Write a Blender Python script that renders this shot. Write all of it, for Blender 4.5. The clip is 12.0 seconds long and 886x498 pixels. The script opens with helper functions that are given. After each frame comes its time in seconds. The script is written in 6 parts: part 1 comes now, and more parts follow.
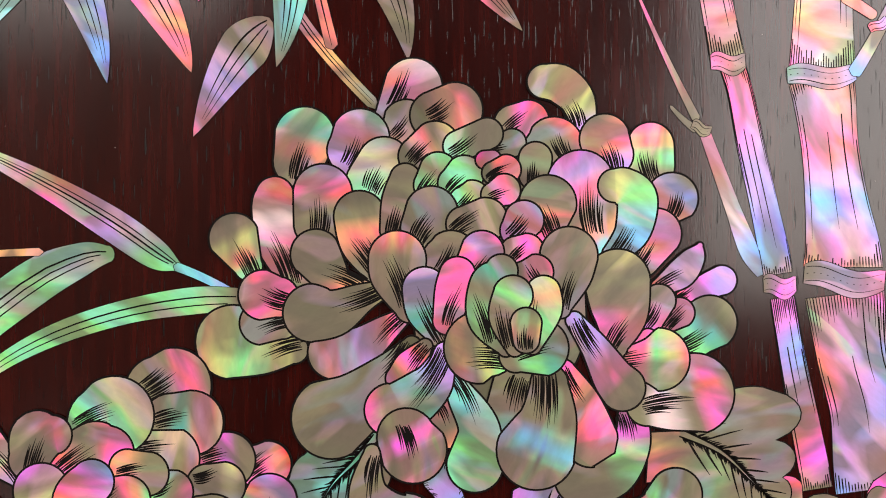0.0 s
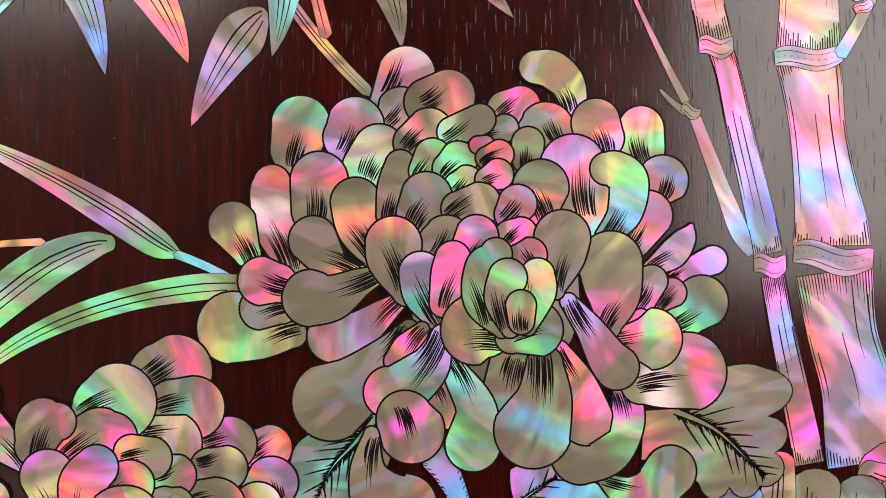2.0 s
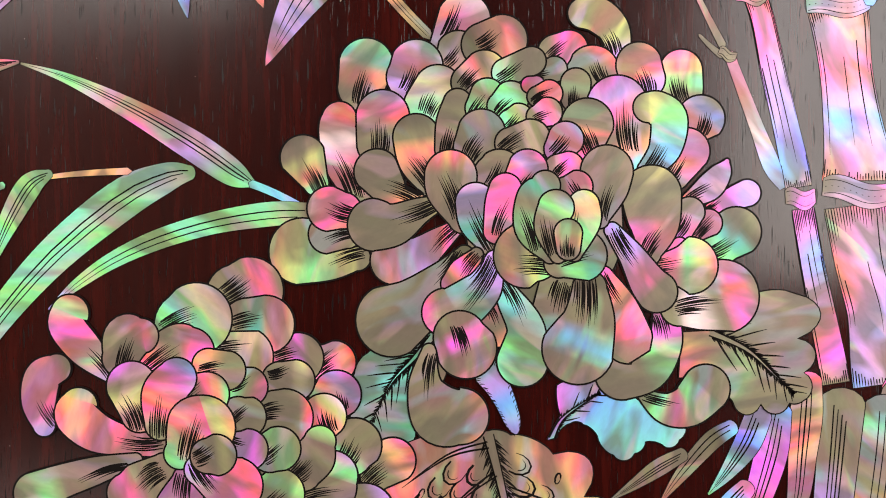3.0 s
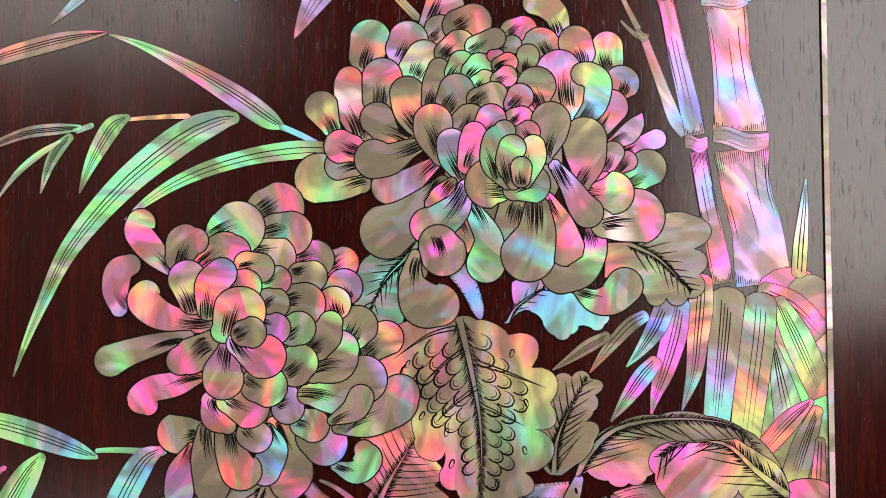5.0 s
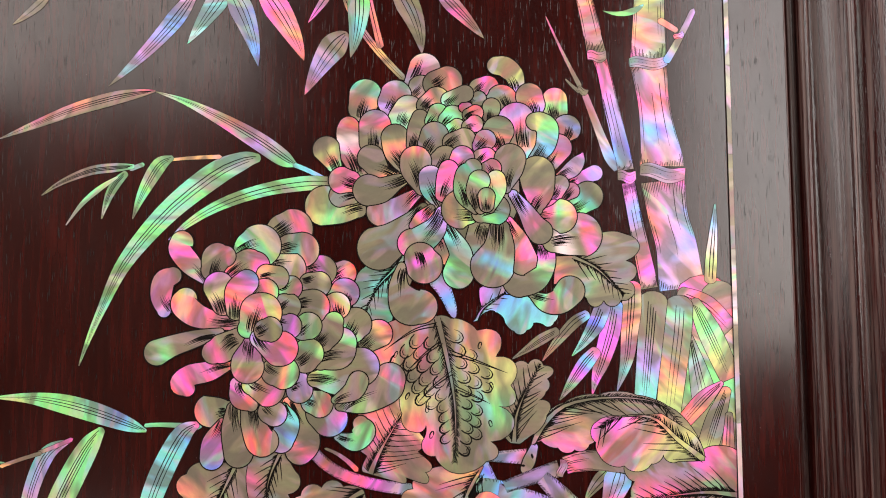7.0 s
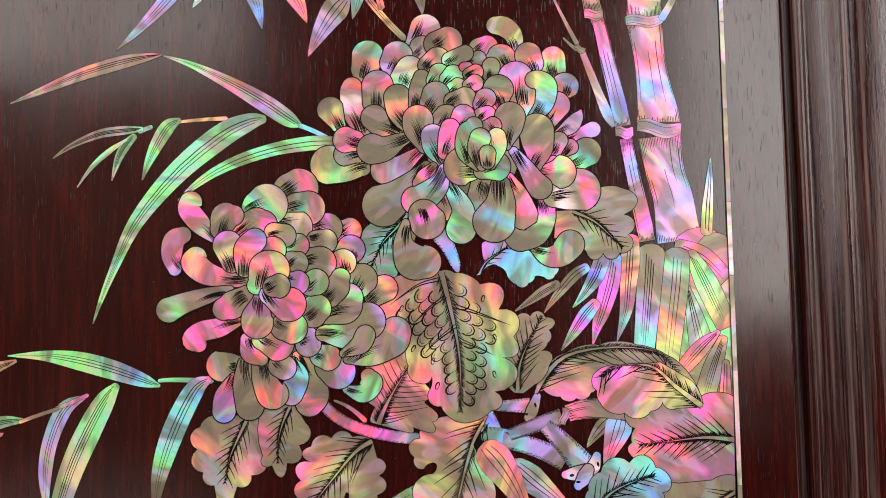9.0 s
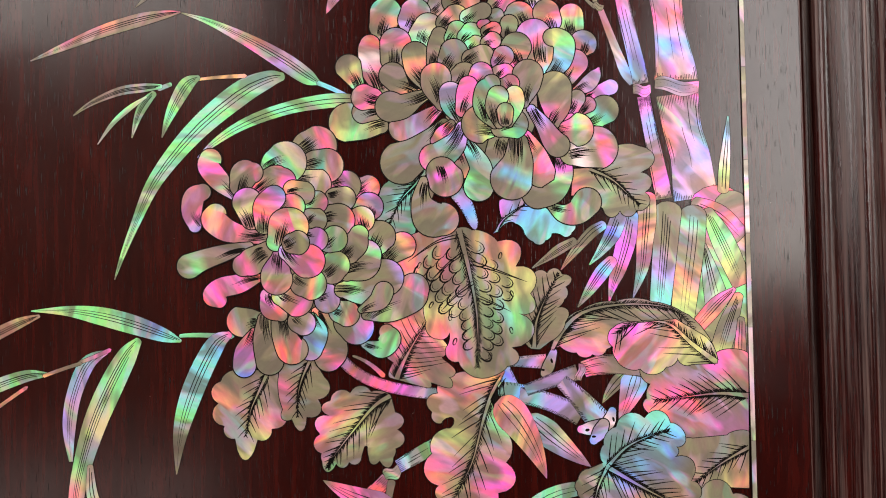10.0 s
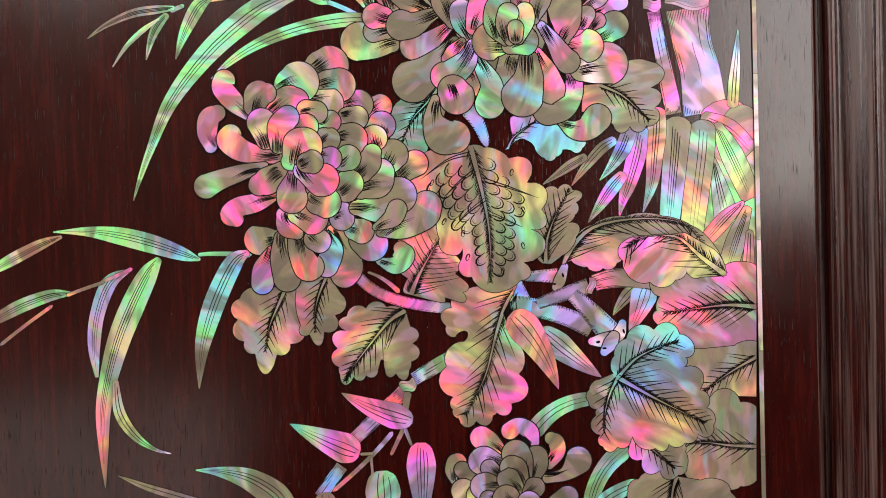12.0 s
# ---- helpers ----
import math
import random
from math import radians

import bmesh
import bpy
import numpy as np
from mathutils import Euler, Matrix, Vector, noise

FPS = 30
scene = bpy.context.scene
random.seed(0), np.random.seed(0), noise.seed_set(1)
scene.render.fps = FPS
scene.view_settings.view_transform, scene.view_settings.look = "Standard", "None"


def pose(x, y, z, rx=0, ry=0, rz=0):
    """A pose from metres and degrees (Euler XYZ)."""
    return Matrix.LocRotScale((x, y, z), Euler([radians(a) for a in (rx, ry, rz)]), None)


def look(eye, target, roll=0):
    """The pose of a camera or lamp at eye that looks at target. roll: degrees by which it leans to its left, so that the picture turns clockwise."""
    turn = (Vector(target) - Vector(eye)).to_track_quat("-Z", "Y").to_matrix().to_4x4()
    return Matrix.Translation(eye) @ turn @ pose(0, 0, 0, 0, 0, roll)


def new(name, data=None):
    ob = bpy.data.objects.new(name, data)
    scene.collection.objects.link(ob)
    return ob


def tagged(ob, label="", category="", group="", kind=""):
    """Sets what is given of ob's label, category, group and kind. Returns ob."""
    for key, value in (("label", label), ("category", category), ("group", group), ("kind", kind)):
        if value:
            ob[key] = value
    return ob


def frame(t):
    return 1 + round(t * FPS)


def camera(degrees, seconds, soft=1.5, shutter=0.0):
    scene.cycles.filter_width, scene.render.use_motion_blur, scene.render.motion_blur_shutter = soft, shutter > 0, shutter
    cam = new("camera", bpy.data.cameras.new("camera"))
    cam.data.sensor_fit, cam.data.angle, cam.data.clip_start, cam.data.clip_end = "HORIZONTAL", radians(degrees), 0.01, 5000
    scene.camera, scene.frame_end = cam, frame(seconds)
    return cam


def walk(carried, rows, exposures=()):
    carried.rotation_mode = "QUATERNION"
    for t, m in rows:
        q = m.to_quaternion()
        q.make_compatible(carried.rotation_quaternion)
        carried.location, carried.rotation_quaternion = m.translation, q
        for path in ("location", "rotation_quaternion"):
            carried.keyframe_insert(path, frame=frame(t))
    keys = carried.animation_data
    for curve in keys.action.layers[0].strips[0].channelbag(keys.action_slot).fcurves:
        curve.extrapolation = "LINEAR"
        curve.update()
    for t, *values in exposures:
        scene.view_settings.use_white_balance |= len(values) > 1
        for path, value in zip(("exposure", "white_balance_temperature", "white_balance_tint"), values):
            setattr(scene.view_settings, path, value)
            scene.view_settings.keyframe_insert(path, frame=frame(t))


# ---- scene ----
from mathutils.geometry import delaunay_2d_cdt
cam = camera(47.4, 12.0, soft=1.0)
PATH = [
    (0, pose(-0.02875, -0.30035, 0.02456, 90.437, 0, -0.857) @ pose(0, 0, 0, 0, 0, -0.245)),
    (0.5, pose(-0.02898, -0.30142, 0.02351, 90.644, 0, -1.263) @ pose(0, 0, 0, 0, 0, -0.564)),
    (1, pose(-0.03377, -0.29970, 0.01978, 90.629, 0, -1.229) @ pose(0, 0, 0, 0, 0, -0.753)),
    (1.5, pose(-0.02951, -0.30349, 0.02411, 90.818, 0, -1.050) @ pose(0, 0, 0, 0, 0, -0.940)),
    (2, pose(-0.02763, -0.30546, 0.02110, 90.187, 0, -0.881) @ pose(0, 0, 0, 0, 0, -1.070)),
    (2.5, pose(-0.04502, -0.32552, 0.00381, 90.303, 0, 0.534) @ pose(0, 0, 0, 0, 0, -0.465)),
    (3, pose(-0.03893, -0.33050, -0.00175, 90.289, 0, 0.290) @ pose(0, 0, 0, 0, 0, -0.587)),
    (3.5, pose(-0.03837, -0.33015, -0.01070, 89.877, 0, 0.348) @ pose(0, 0, 0, 0, 0, -0.869)),
    (3.7, pose(-0.03723, -0.35009, -0.01612, 89.200, 0, 0.227) @ pose(0, 0, 0, 0, 0, -0.776)),
    (5.3, pose(-0.03829, -0.44400, -0.05831, 93.765, 0, -0.689) @ pose(0, 0, 0, 0, 0, 0.144)),
    (5.5, pose(-0.03568, -0.45290, -0.05975, 94.015, 0, -0.722) @ pose(0, 0, 0, 0, 0, 0.122)),
    (6, pose(-0.03302, -0.47720, -0.06436, 95.186, 0, -0.715) @ pose(0, 0, 0, 0, 0, 0.214)),
    (6.5, pose(-0.03699, -0.51346, -0.07300, 95.776, 0, -0.839) @ pose(0, 0, 0, 0, 0, 0.230)),
    (7, pose(-0.02891, -0.53915, -0.07554, 95.480, 0, -0.600) @ pose(0, 0, 0, 0, 0, -0.211)),
    (7.2, pose(-0.02155, -0.53682, -0.07702, 95.414, 0, -0.255) @ pose(0, 0, 0, 0, 0, -0.478)),
    (8.8, pose(-0.03004, -0.55260, -0.09198, 95.295, 0, -0.851) @ pose(0, 0, 0, 0, 0, -1.096)),
    (9, pose(-0.03234, -0.55190, -0.08901, 94.270, 0, -0.738) @ pose(0, 0, 0, 0, 0, -1.031)),
    (9.5, pose(-0.03271, -0.54941, -0.09482, 93.237, 0, -0.637) @ pose(0, 0, 0, 0, 0, -0.836)),
    (10, pose(-0.03747, -0.55564, -0.09382, 92.331, 0, -0.221) @ pose(0, 0, 0, 0, 0, -0.894)),
    (10.5, pose(-0.04296, -0.55413, -0.10089, 91.379, 0, -0.203) @ pose(0, 0, 0, 0, 0, -0.843)),
    (11, pose(-0.04191, -0.55815, -0.10311, 90.381, 0, -0.114) @ pose(0, 0, 0, 0, 0, -1.083)),
    (11.5, pose(-0.03496, -0.56422, -0.10005, 89.525, 0, -0.115) @ pose(0, 0, 0, 0, 0, -1.500)),
    (12, pose(-0.03802, -0.56486, -0.10472, 88.740, 0, 0.539) @ pose(0, 0, 0, 0, 0, -1.548)),
]
walk(cam, PATH, [(0, -0.12, 6700, 12), (0.2, -0.12, 6550, 13), (0.6, -0.12, 6550, 13), (0.9, -0.12, 6700, 12), (2.2, -0.1, 6700, 12), (3.0, 0.0, 6700, 12), (12, 0.0, 6700, 12)])

# ---- world, windows, added fills and exposure ----
world = bpy.data.worlds.new("world")
scene.world = world
world.use_nodes = True
wnt = world.node_tree
sky = wnt.nodes.new("ShaderNodeTexSky")
sky.sky_type, sky.sun_disc = "NISHITA", False
sky.sun_elevation, sky.sun_rotation = radians(40), radians(120)
wnt.links.new(sky.outputs[0], wnt.nodes["Background"].inputs[0])
wnt.nodes["Background"].inputs[1].default_value = 0.1
scene.view_settings.exposure = 0.0

# room round the cabinet: x from west to east, y from south (behind the camera) to 0, the face of the door
ROOM_W, ROOM_E, ROOM_S, FLOOR, CEIL = -1.9, 1.9, -2.6, -1.2, 1.6


def area_light(name, eye, target, wide, high, watts, colour):
    data = bpy.data.lights.new(name, "AREA")
    data.shape, data.size, data.size_y, data.energy, data.color = "RECTANGLE", wide, high, watts, colour
    ob = new(name, data)
    ob.matrix_world = look(eye, target)
    return ob


# daylight in two windows behind the camera, upper right and upper left; the other lamps are added fill
area_light("daylight_south_east", (1.35, ROOM_S - 0.02, 0.74), (1.35, 0, 0.74), 1.5, 1.62, 60, (1.0, 0.98, 0.94))
area_light("daylight_south_west", (-1.25, ROOM_S - 0.02, 1.11), (-1.25, 0, 1.11), 1.25, 0.78, 17.0, (1.0, 0.97, 0.89))
# low lamp added, no known source, for the haze on the panel's lower left
area_light("fill_low_west", (-1.30, ROOM_S - 0.02, -0.86), (-1.30, 0, -0.86), 1.1, 0.5, 2.4, (1.0, 0.97, 0.91))
# east and west: unseen lamps added to brighten the shell
area_light("fill_east", (ROOM_E + 0.02, -1.1, 0.8), (0, -1.1, 0.8), 1.5, 1.3, 44, (1.0, 0.95, 0.905))
area_light("fill_west", (ROOM_W - 0.02, -1.1, 0.8), (0, -1.1, 0.8), 1.5, 1.3, 40, (1.0, 0.94, 0.9))


# ---- materials ----
def material(name):
    m = bpy.data.materials.new(name)
    m.use_nodes = True
    return m, m.node_tree, m.node_tree.nodes["Principled BSDF"]


def node(nt, kind, **values):
    n = nt.nodes.new(kind)
    for key, value in values.items():
        if key in n.inputs:
            n.inputs[key].default_value = value
    return n


def ramp(nt, source, stops):
    n = nt.nodes.new("ShaderNodeValToRGB")
    while len(n.color_ramp.elements) < len(stops):
        n.color_ramp.elements.new(0.5)
    for e, (p, c) in zip(n.color_ramp.elements, stops):
        e.position, e.color = p, (*c, 1) if len(c) == 3 else c
    nt.links.new(source, n.inputs[0])
    return n.outputs[0]


def stretched(nt, x, y, z):
    geo = nt.nodes.new("ShaderNodeNewGeometry")
    vm = nt.nodes.new("ShaderNodeVectorMath")
    vm.operation = "MULTIPLY"
    vm.inputs[1].default_value = (x, y, z)
    nt.links.new(geo.outputs["Position"], vm.inputs[0])
    return vm.outputs[0]


def mix(nt, kind, fac, a, b):
    n = nt.nodes.new("ShaderNodeMix")
    n.data_type, n.blend_type, n.clamp_factor = "RGBA", kind, True
    for i, v in ((0, fac), (6, a), (7, b)):
        if isinstance(v, (int, float)):
            n.inputs[i].default_value = v
        elif isinstance(v, tuple):
            n.inputs[i].default_value = (*v, 1)
        else:
            nt.links.new(v, n.inputs[i])
    return n.outputs[2]


def math_node(nt, op, a, b):
    n = nt.nodes.new("ShaderNodeMath")
    n.operation = op
    for i, v in enumerate((a, b)):
        if isinstance(v, (int, float)):
            n.inputs[i].default_value = v
        else:
            nt.links.new(v, n.inputs[i])
    return n.outputs[0]


def rosewood(name, shine, pores, worn=0.0):
    """Lacquered rosewood with upright grain, dark open pores and a dusty sheen."""
    m, nt, bsdf = material(name)
    grain = node(nt, "ShaderNodeTexNoise", Scale=1.0, Detail=5.0, Roughness=0.62)
    nt.links.new(stretched(nt, 300, 300, 22), grain.inputs["Vector"])
    band = node(nt, "ShaderNodeTexNoise", Scale=1.0, Detail=2.0, Roughness=0.5)
    nt.links.new(stretched(nt, 42, 42, 7), band.inputs["Vector"])
    tick = node(nt, "ShaderNodeTexNoise", Scale=1.0, Detail=1.0, Roughness=0.4)
    nt.links.new(stretched(nt, 1500, 1500, 95), tick.inputs["Vector"])
    fine = node(nt, "ShaderNodeTexNoise", Scale=1.0, Detail=2.0, Roughness=0.5)
    nt.links.new(stretched(nt, 2600, 2600, 160), fine.inputs["Vector"])
    smear = node(nt, "ShaderNodeTexNoise", Scale=14.0, Detail=3.0, Roughness=0.6)
    base = ramp(nt, grain.outputs[0], [(0.22, (0.014, 0.0011, 0.0009)), (0.50, (0.028, 0.0021, 0.0014)), (0.76, (0.062, 0.0052, 0.0032))])
    tone = ramp(nt, band.outputs[0], [(0.3, (0.72, 0.7, 0.7)), (0.7, (1.15, 1.12, 1.08))])
    base = mix(nt, "MULTIPLY", 1.0, base, tone)
    pore = ramp(nt, tick.outputs[0], [(0.66, (0, 0, 0)), (0.70, (1, 1, 1))])
    base = mix(nt, "MIX", pore, base, (0.004, 0.0025, 0.0025))
    if worn:
        rub = node(nt, "ShaderNodeTexNoise", Scale=1.0, Detail=4.0, Roughness=0.65)
        nt.links.new(stretched(nt, 420, 420, 7), rub.inputs["Vector"])
        base = mix(nt, "MIX", ramp(nt, rub.outputs[0], [(0.48, (0, 0, 0)), (0.68, (worn, worn, worn))]), base, (0.16, 0.09, 0.076))
    nt.links.new(base, bsdf.inputs["Base Color"])
    rough = math_node(nt, "MULTIPLY_ADD", smear.outputs[0], 0.22)
    rough.node.inputs[2].default_value = shine - 0.11
    rough = math_node(nt, "MAXIMUM", rough, math_node(nt, "MULTIPLY", pore, 0.3))
    if worn:
        rough = math_node(nt, "ADD", rough, math_node(nt, "MULTIPLY", math_node(nt, "SUBTRACT", rub.outputs[0], 0.45), 1.1))
        rough = math_node(nt, "MAXIMUM", rough, 0.12)
    nt.links.new(rough, bsdf.inputs["Roughness"])
    bsdf.inputs["Specular IOR Level"].default_value = 0.42
    height = math_node(nt, "SUBTRACT", math_node(nt, "MULTIPLY", fine.outputs[0], 0.35), math_node(nt, "MULTIPLY", pore, pores))
    height = math_node(nt, "ADD", height, math_node(nt, "MULTIPLY", grain.outputs[0], 0.5))
    if worn:
        chip = node(nt, "ShaderNodeTexNoise", Scale=1.0, Detail=3.0, Roughness=0.6)
        nt.links.new(stretched(nt, 900, 900, 330), chip.inputs["Vector"])
        height = math_node(nt, "ADD", height, math_node(nt, "MULTIPLY", chip.outputs[0], 1.6))
    bump = node(nt, "ShaderNodeBump", Strength=0.24 + 0.6 * worn, Distance=0.00010)
    nt.links.new(height, bump.inputs["Height"])
    nt.links.new(bump.outputs[0], bsdf.inputs["Normal"])
    return m


def shell_pearl(name):
    """Mother-of-pearl: the cut's own colours, clouded and streaked, over a grey-olive ground, with patches of painted
    sheen.
    """
    m, nt, bsdf = material(name)
    tone = nt.nodes.new("ShaderNodeAttribute")
    tone.attribute_name = "tone"
    info = nt.nodes.new("ShaderNodeObjectInfo")
    geo = nt.nodes.new("ShaderNodeNewGeometry")
    turn = nt.nodes.new("ShaderNodeVectorRotate")
    turn.rotation_type = "AXIS_ANGLE"
    turn.inputs["Axis"].default_value = (0, 1, 0)
    nt.links.new(geo.outputs["Position"], turn.inputs["Vector"])
    nt.links.new(math_node(nt, "MULTIPLY", info.outputs["Random"], 40.0), turn.inputs["Angle"])
    shift = nt.nodes.new("ShaderNodeVectorMath")
    shift.operation = "ADD"
    comb = nt.nodes.new("ShaderNodeCombineXYZ")
    for i, k in enumerate((3.1, 1.7, 5.3)):
        nt.links.new(math_node(nt, "MULTIPLY", info.outputs["Random"], k), comb.inputs[i])
    nt.links.new(turn.outputs[0], shift.inputs[0])
    nt.links.new(comb.outputs[0], shift.inputs[1])
    pull = nt.nodes.new("ShaderNodeVectorMath")
    pull.operation = "MULTIPLY"
    pull.inputs[1].default_value = (0.75, 1, 1.9)
    nt.links.new(shift.outputs[0], pull.inputs[0])
    at = pull.outputs[0]
    cloud = node(nt, "ShaderNodeTexNoise", Scale=44.0, Detail=1.6, Roughness=0.45, Distortion=0.8)
    hue = node(nt, "ShaderNodeTexNoise", Scale=46.0, Detail=1.2, Roughness=0.45, Distortion=1.0)
    streak = node(nt, "ShaderNodeTexNoise", Scale=300.0, Detail=3.0, Roughness=0.6, Distortion=0.4)
    for n in (cloud, hue, streak):
        nt.links.new(at, n.inputs["Vector"])
    hsv = nt.nodes.new("ShaderNodeHueSaturation")
    nt.links.new(tone.outputs["Color"], hsv.inputs["Color"])
    swing = math_node(nt, "MULTIPLY_ADD", hue.outputs[0], 0.30)
    swing.node.inputs[2].default_value = 0.35
    nt.links.new(swing, hsv.inputs["Hue"])
    hsv.inputs["Saturation"].default_value, hsv.inputs["Value"].default_value = 1.12, 1.19
    grey = ramp(nt, cloud.outputs[0], [(0.43, (0, 0, 0)), (0.57, (0.74, 0.74, 0.74))])
    col = mix(nt, "MIX", grey, hsv.outputs[0], (0.160, 0.134, 0.099))
    wash = node(nt, "ShaderNodeTexNoise", Scale=40.0, Detail=0.4, Roughness=0.4, Distortion=1.2)
    amount = node(nt, "ShaderNodeTexNoise", Scale=60.0, Detail=1.0, Roughness=0.5, Distortion=0.6)
    for n in (wash, amount):
        nt.links.new(at, n.inputs["Vector"])
    # bright iridescent sheen, put into the base colour as fixed patches
    play = ramp(nt, wash.outputs[0], [(0.29, (0.30, 0.92, 0.46)), (0.34, (0.80, 0.92, 0.44)), (0.38, (1.0, 0.60, 0.54)), (0.49, (1.0, 0.52, 0.74)), (0.59, (0.76, 0.46, 1.0)), (0.69, (0.34, 0.80, 0.95))])
    weight = ramp(nt, amount.outputs[0], [(0.50, (0, 0, 0)), (0.60, (0.62, 0.62, 0.62))])
    bright = nt.nodes.new("ShaderNodeSeparateColor")
    bright.mode = "HSV"
    nt.links.new(tone.outputs["Color"], bright.inputs[0])
    weight = math_node(nt, "MULTIPLY", weight, math_node(nt, "SUBTRACT", 1.15, math_node(nt, "MULTIPLY", bright.outputs[1], 1.15)))
    gate = math_node(nt, "MULTIPLY_ADD", bright.outputs[2], 4.0)
    gate.node.inputs[2].default_value = -0.55
    gate.node.use_clamp = True
    col = mix(nt, "MIX", math_node(nt, "MULTIPLY", weight, gate), col, play)
    light = ramp(nt, streak.outputs[0], [(0.3, (0.93, 0.93, 0.93)), (0.7, (1.07, 1.07, 1.07))])
    col = mix(nt, "MULTIPLY", 1.0, col, light)
    nt.links.new(col, bsdf.inputs["Base Color"])
    bsdf.inputs["Roughness"].default_value = 0.34
    bsdf.inputs["Metallic"].default_value = 0.15
    bump = node(nt, "ShaderNodeBump", Strength=0.12, Distance=0.0002)
    nt.links.new(streak.outputs[0], bump.inputs["Height"])
    nt.links.new(bump.outputs[0], bsdf.inputs["Normal"])
    return m


def plain(name, colour, rough, grain=40.0):
    m, nt, bsdf = material(name)
    n = node(nt, "ShaderNodeTexNoise", Scale=grain, Detail=4.0, Roughness=0.6)
    lo, hi = tuple(c * 0.8 for c in colour), tuple(min(1, c * 1.15) for c in colour)
    nt.links.new(ramp(nt, n.outputs[0], [(0.3, lo), (0.7, hi)]), bsdf.inputs["Base Color"])
    bsdf.inputs["Roughness"].default_value = rough
    return m


PANEL_WOOD = rosewood("panel_rosewood", 0.165, 0.6)
FRAME_WOOD = rosewood("frame_rosewood", 0.24, 0.4, 0.8)
PEARL = shell_pearl("mother_of_pearl")
INK = plain("engraving_ink", (0.006, 0.004, 0.0035), 0.75, 300.0)
INK.node_tree.nodes["Principled BSDF"].inputs["Specular IOR Level"].default_value = 0.12
PLASTER = plain("wall_plaster", (0.055, 0.05, 0.045), 0.9)
FLOORING = plain("floor_tile", (0.16, 0.125, 0.1), 0.5, 8.0)
# kept light so the added board brightens the left of the panel
PAINTED = plain("reflector_paint", (0.38, 0.27, 0.21), 0.5)


# ---- structure ----
def mesh_object(name, verts, faces, mats, indices=None, parent=None, tones=None):
    me = bpy.data.meshes.new(name)
    me.from_pydata(verts, [], faces)
    for mt in mats:
        me.materials.append(mt)
    if indices:
        me.polygons.foreach_set("material_index", indices)
    if tones:
        layer = me.color_attributes.new("tone", "FLOAT_COLOR", "POINT")
        layer.data.foreach_set("color", [c for t in tones for c in (*t, 1.0)])
    me.update()
    ob = new(name, me)
    if parent:
        ob.parent = parent
    return ob


def block(name, lo, hi, mat, parent=None, bevel=0.0):
    bm = bmesh.new()
    bmesh.ops.create_cube(bm, size=1.0)
    for v in bm.verts:
        v.co = Vector([(a + b) / 2 + c * (b - a) for a, b, c in zip(lo, hi, v.co)])
    if bevel:
        bmesh.ops.bevel(bm, geom=bm.edges[:], offset=bevel, segments=2, affect="EDGES")
    me = bpy.data.meshes.new(name)
    bm.to_mesh(me)
    bm.free()
    me.materials.append(mat)
    ob = new(name, me)
    if parent:
        ob.parent = parent
    return ob


def wall_with_window(name, along, fixed, lo, hi, w0, w1, z0, z1, thick):
    """A wall with openings, as blocks round them; along is 'x' or 'y'. w0, w1: lists of the openings' ends."""
    root = tagged(new(name), label="plain grey plastered room wall", category="wall", kind="structure")
    a0, a1 = sorted((fixed, fixed + thick))

    def bit(p, q, zl, zh):
        if along == "x":
            block("wall_piece", (p, a0, zl), (q, a1, zh), PLASTER, root)
        else:
            block("wall_piece", (a0, p, zl), (a1, q, zh), PLASTER, root)
    edge = lo
    for p, q, zl, zh in zip(w0, w1, z0, z1):
        bit(edge, p, FLOOR, CEIL)
        bit(p, q, FLOOR, zl)
        bit(p, q, zh, CEIL)
        edge = q
    bit(edge, hi, FLOOR, CEIL)
    return root


# solid stretch between the openings is added to darken the panel's middle reflection
wall_with_window("wall_south", "x", ROOM_S, ROOM_W, ROOM_E, [-1.85, 0.76], [-0.60, 1.88], [-1.12, -0.08], [1.51, 1.56], -0.12)
# side openings made for the two added fill lamps
wall_with_window("wall_east", "y", ROOM_E, ROOM_S, 0.05, [-1.85], [-0.35], [0.15], [1.45], 0.12)
wall_with_window("wall_west", "y", ROOM_W, ROOM_S, 0.05, [-1.85], [-0.35], [0.15], [1.45], -0.12)
tagged(block("wall_north", (ROOM_W, 0.05, FLOOR), (ROOM_E, 0.17, CEIL), PLASTER), label="plain grey plastered wall behind the cabinet", category="wall", kind="structure")
tagged(block("floor", (ROOM_W - 0.12, ROOM_S - 0.12, FLOOR - 0.1), (ROOM_E + 0.12, 0.17, FLOOR), FLOORING), label="plain brown tiled room floor", category="floor", kind="structure")
tagged(block("ceiling", (ROOM_W - 0.12, ROOM_S - 0.12, CEIL), (ROOM_E + 0.12, 0.17, CEIL + 0.1), PLASTER), label="plain pale plaster ceiling", category="ceiling", kind="structure")

# unseen board added to part the two lamps and reflect in the panel's left
tagged(block("reflector_board", (-1.85, ROOM_S - 0.08, -0.58), (-0.60, ROOM_S - 0.04, 0.71), PAINTED, None, 0.004), label="unseen painted board added between the south-west lights", category="door", kind="structure")

# the cabinet door: a flat panel, and a moulded stile to its right
PANEL_L, PANEL_R, PANEL_B, PANEL_T = -0.48, 0.1645, -0.62, 0.55
door = tagged(new("cabinet_door"), label="dark red rosewood cabinet door with mother-of-pearl inlay", category="door")
block("panel", (PANEL_L, 0.0, PANEL_B), (PANEL_R, 0.048, PANEL_T), PANEL_WOOD, door)


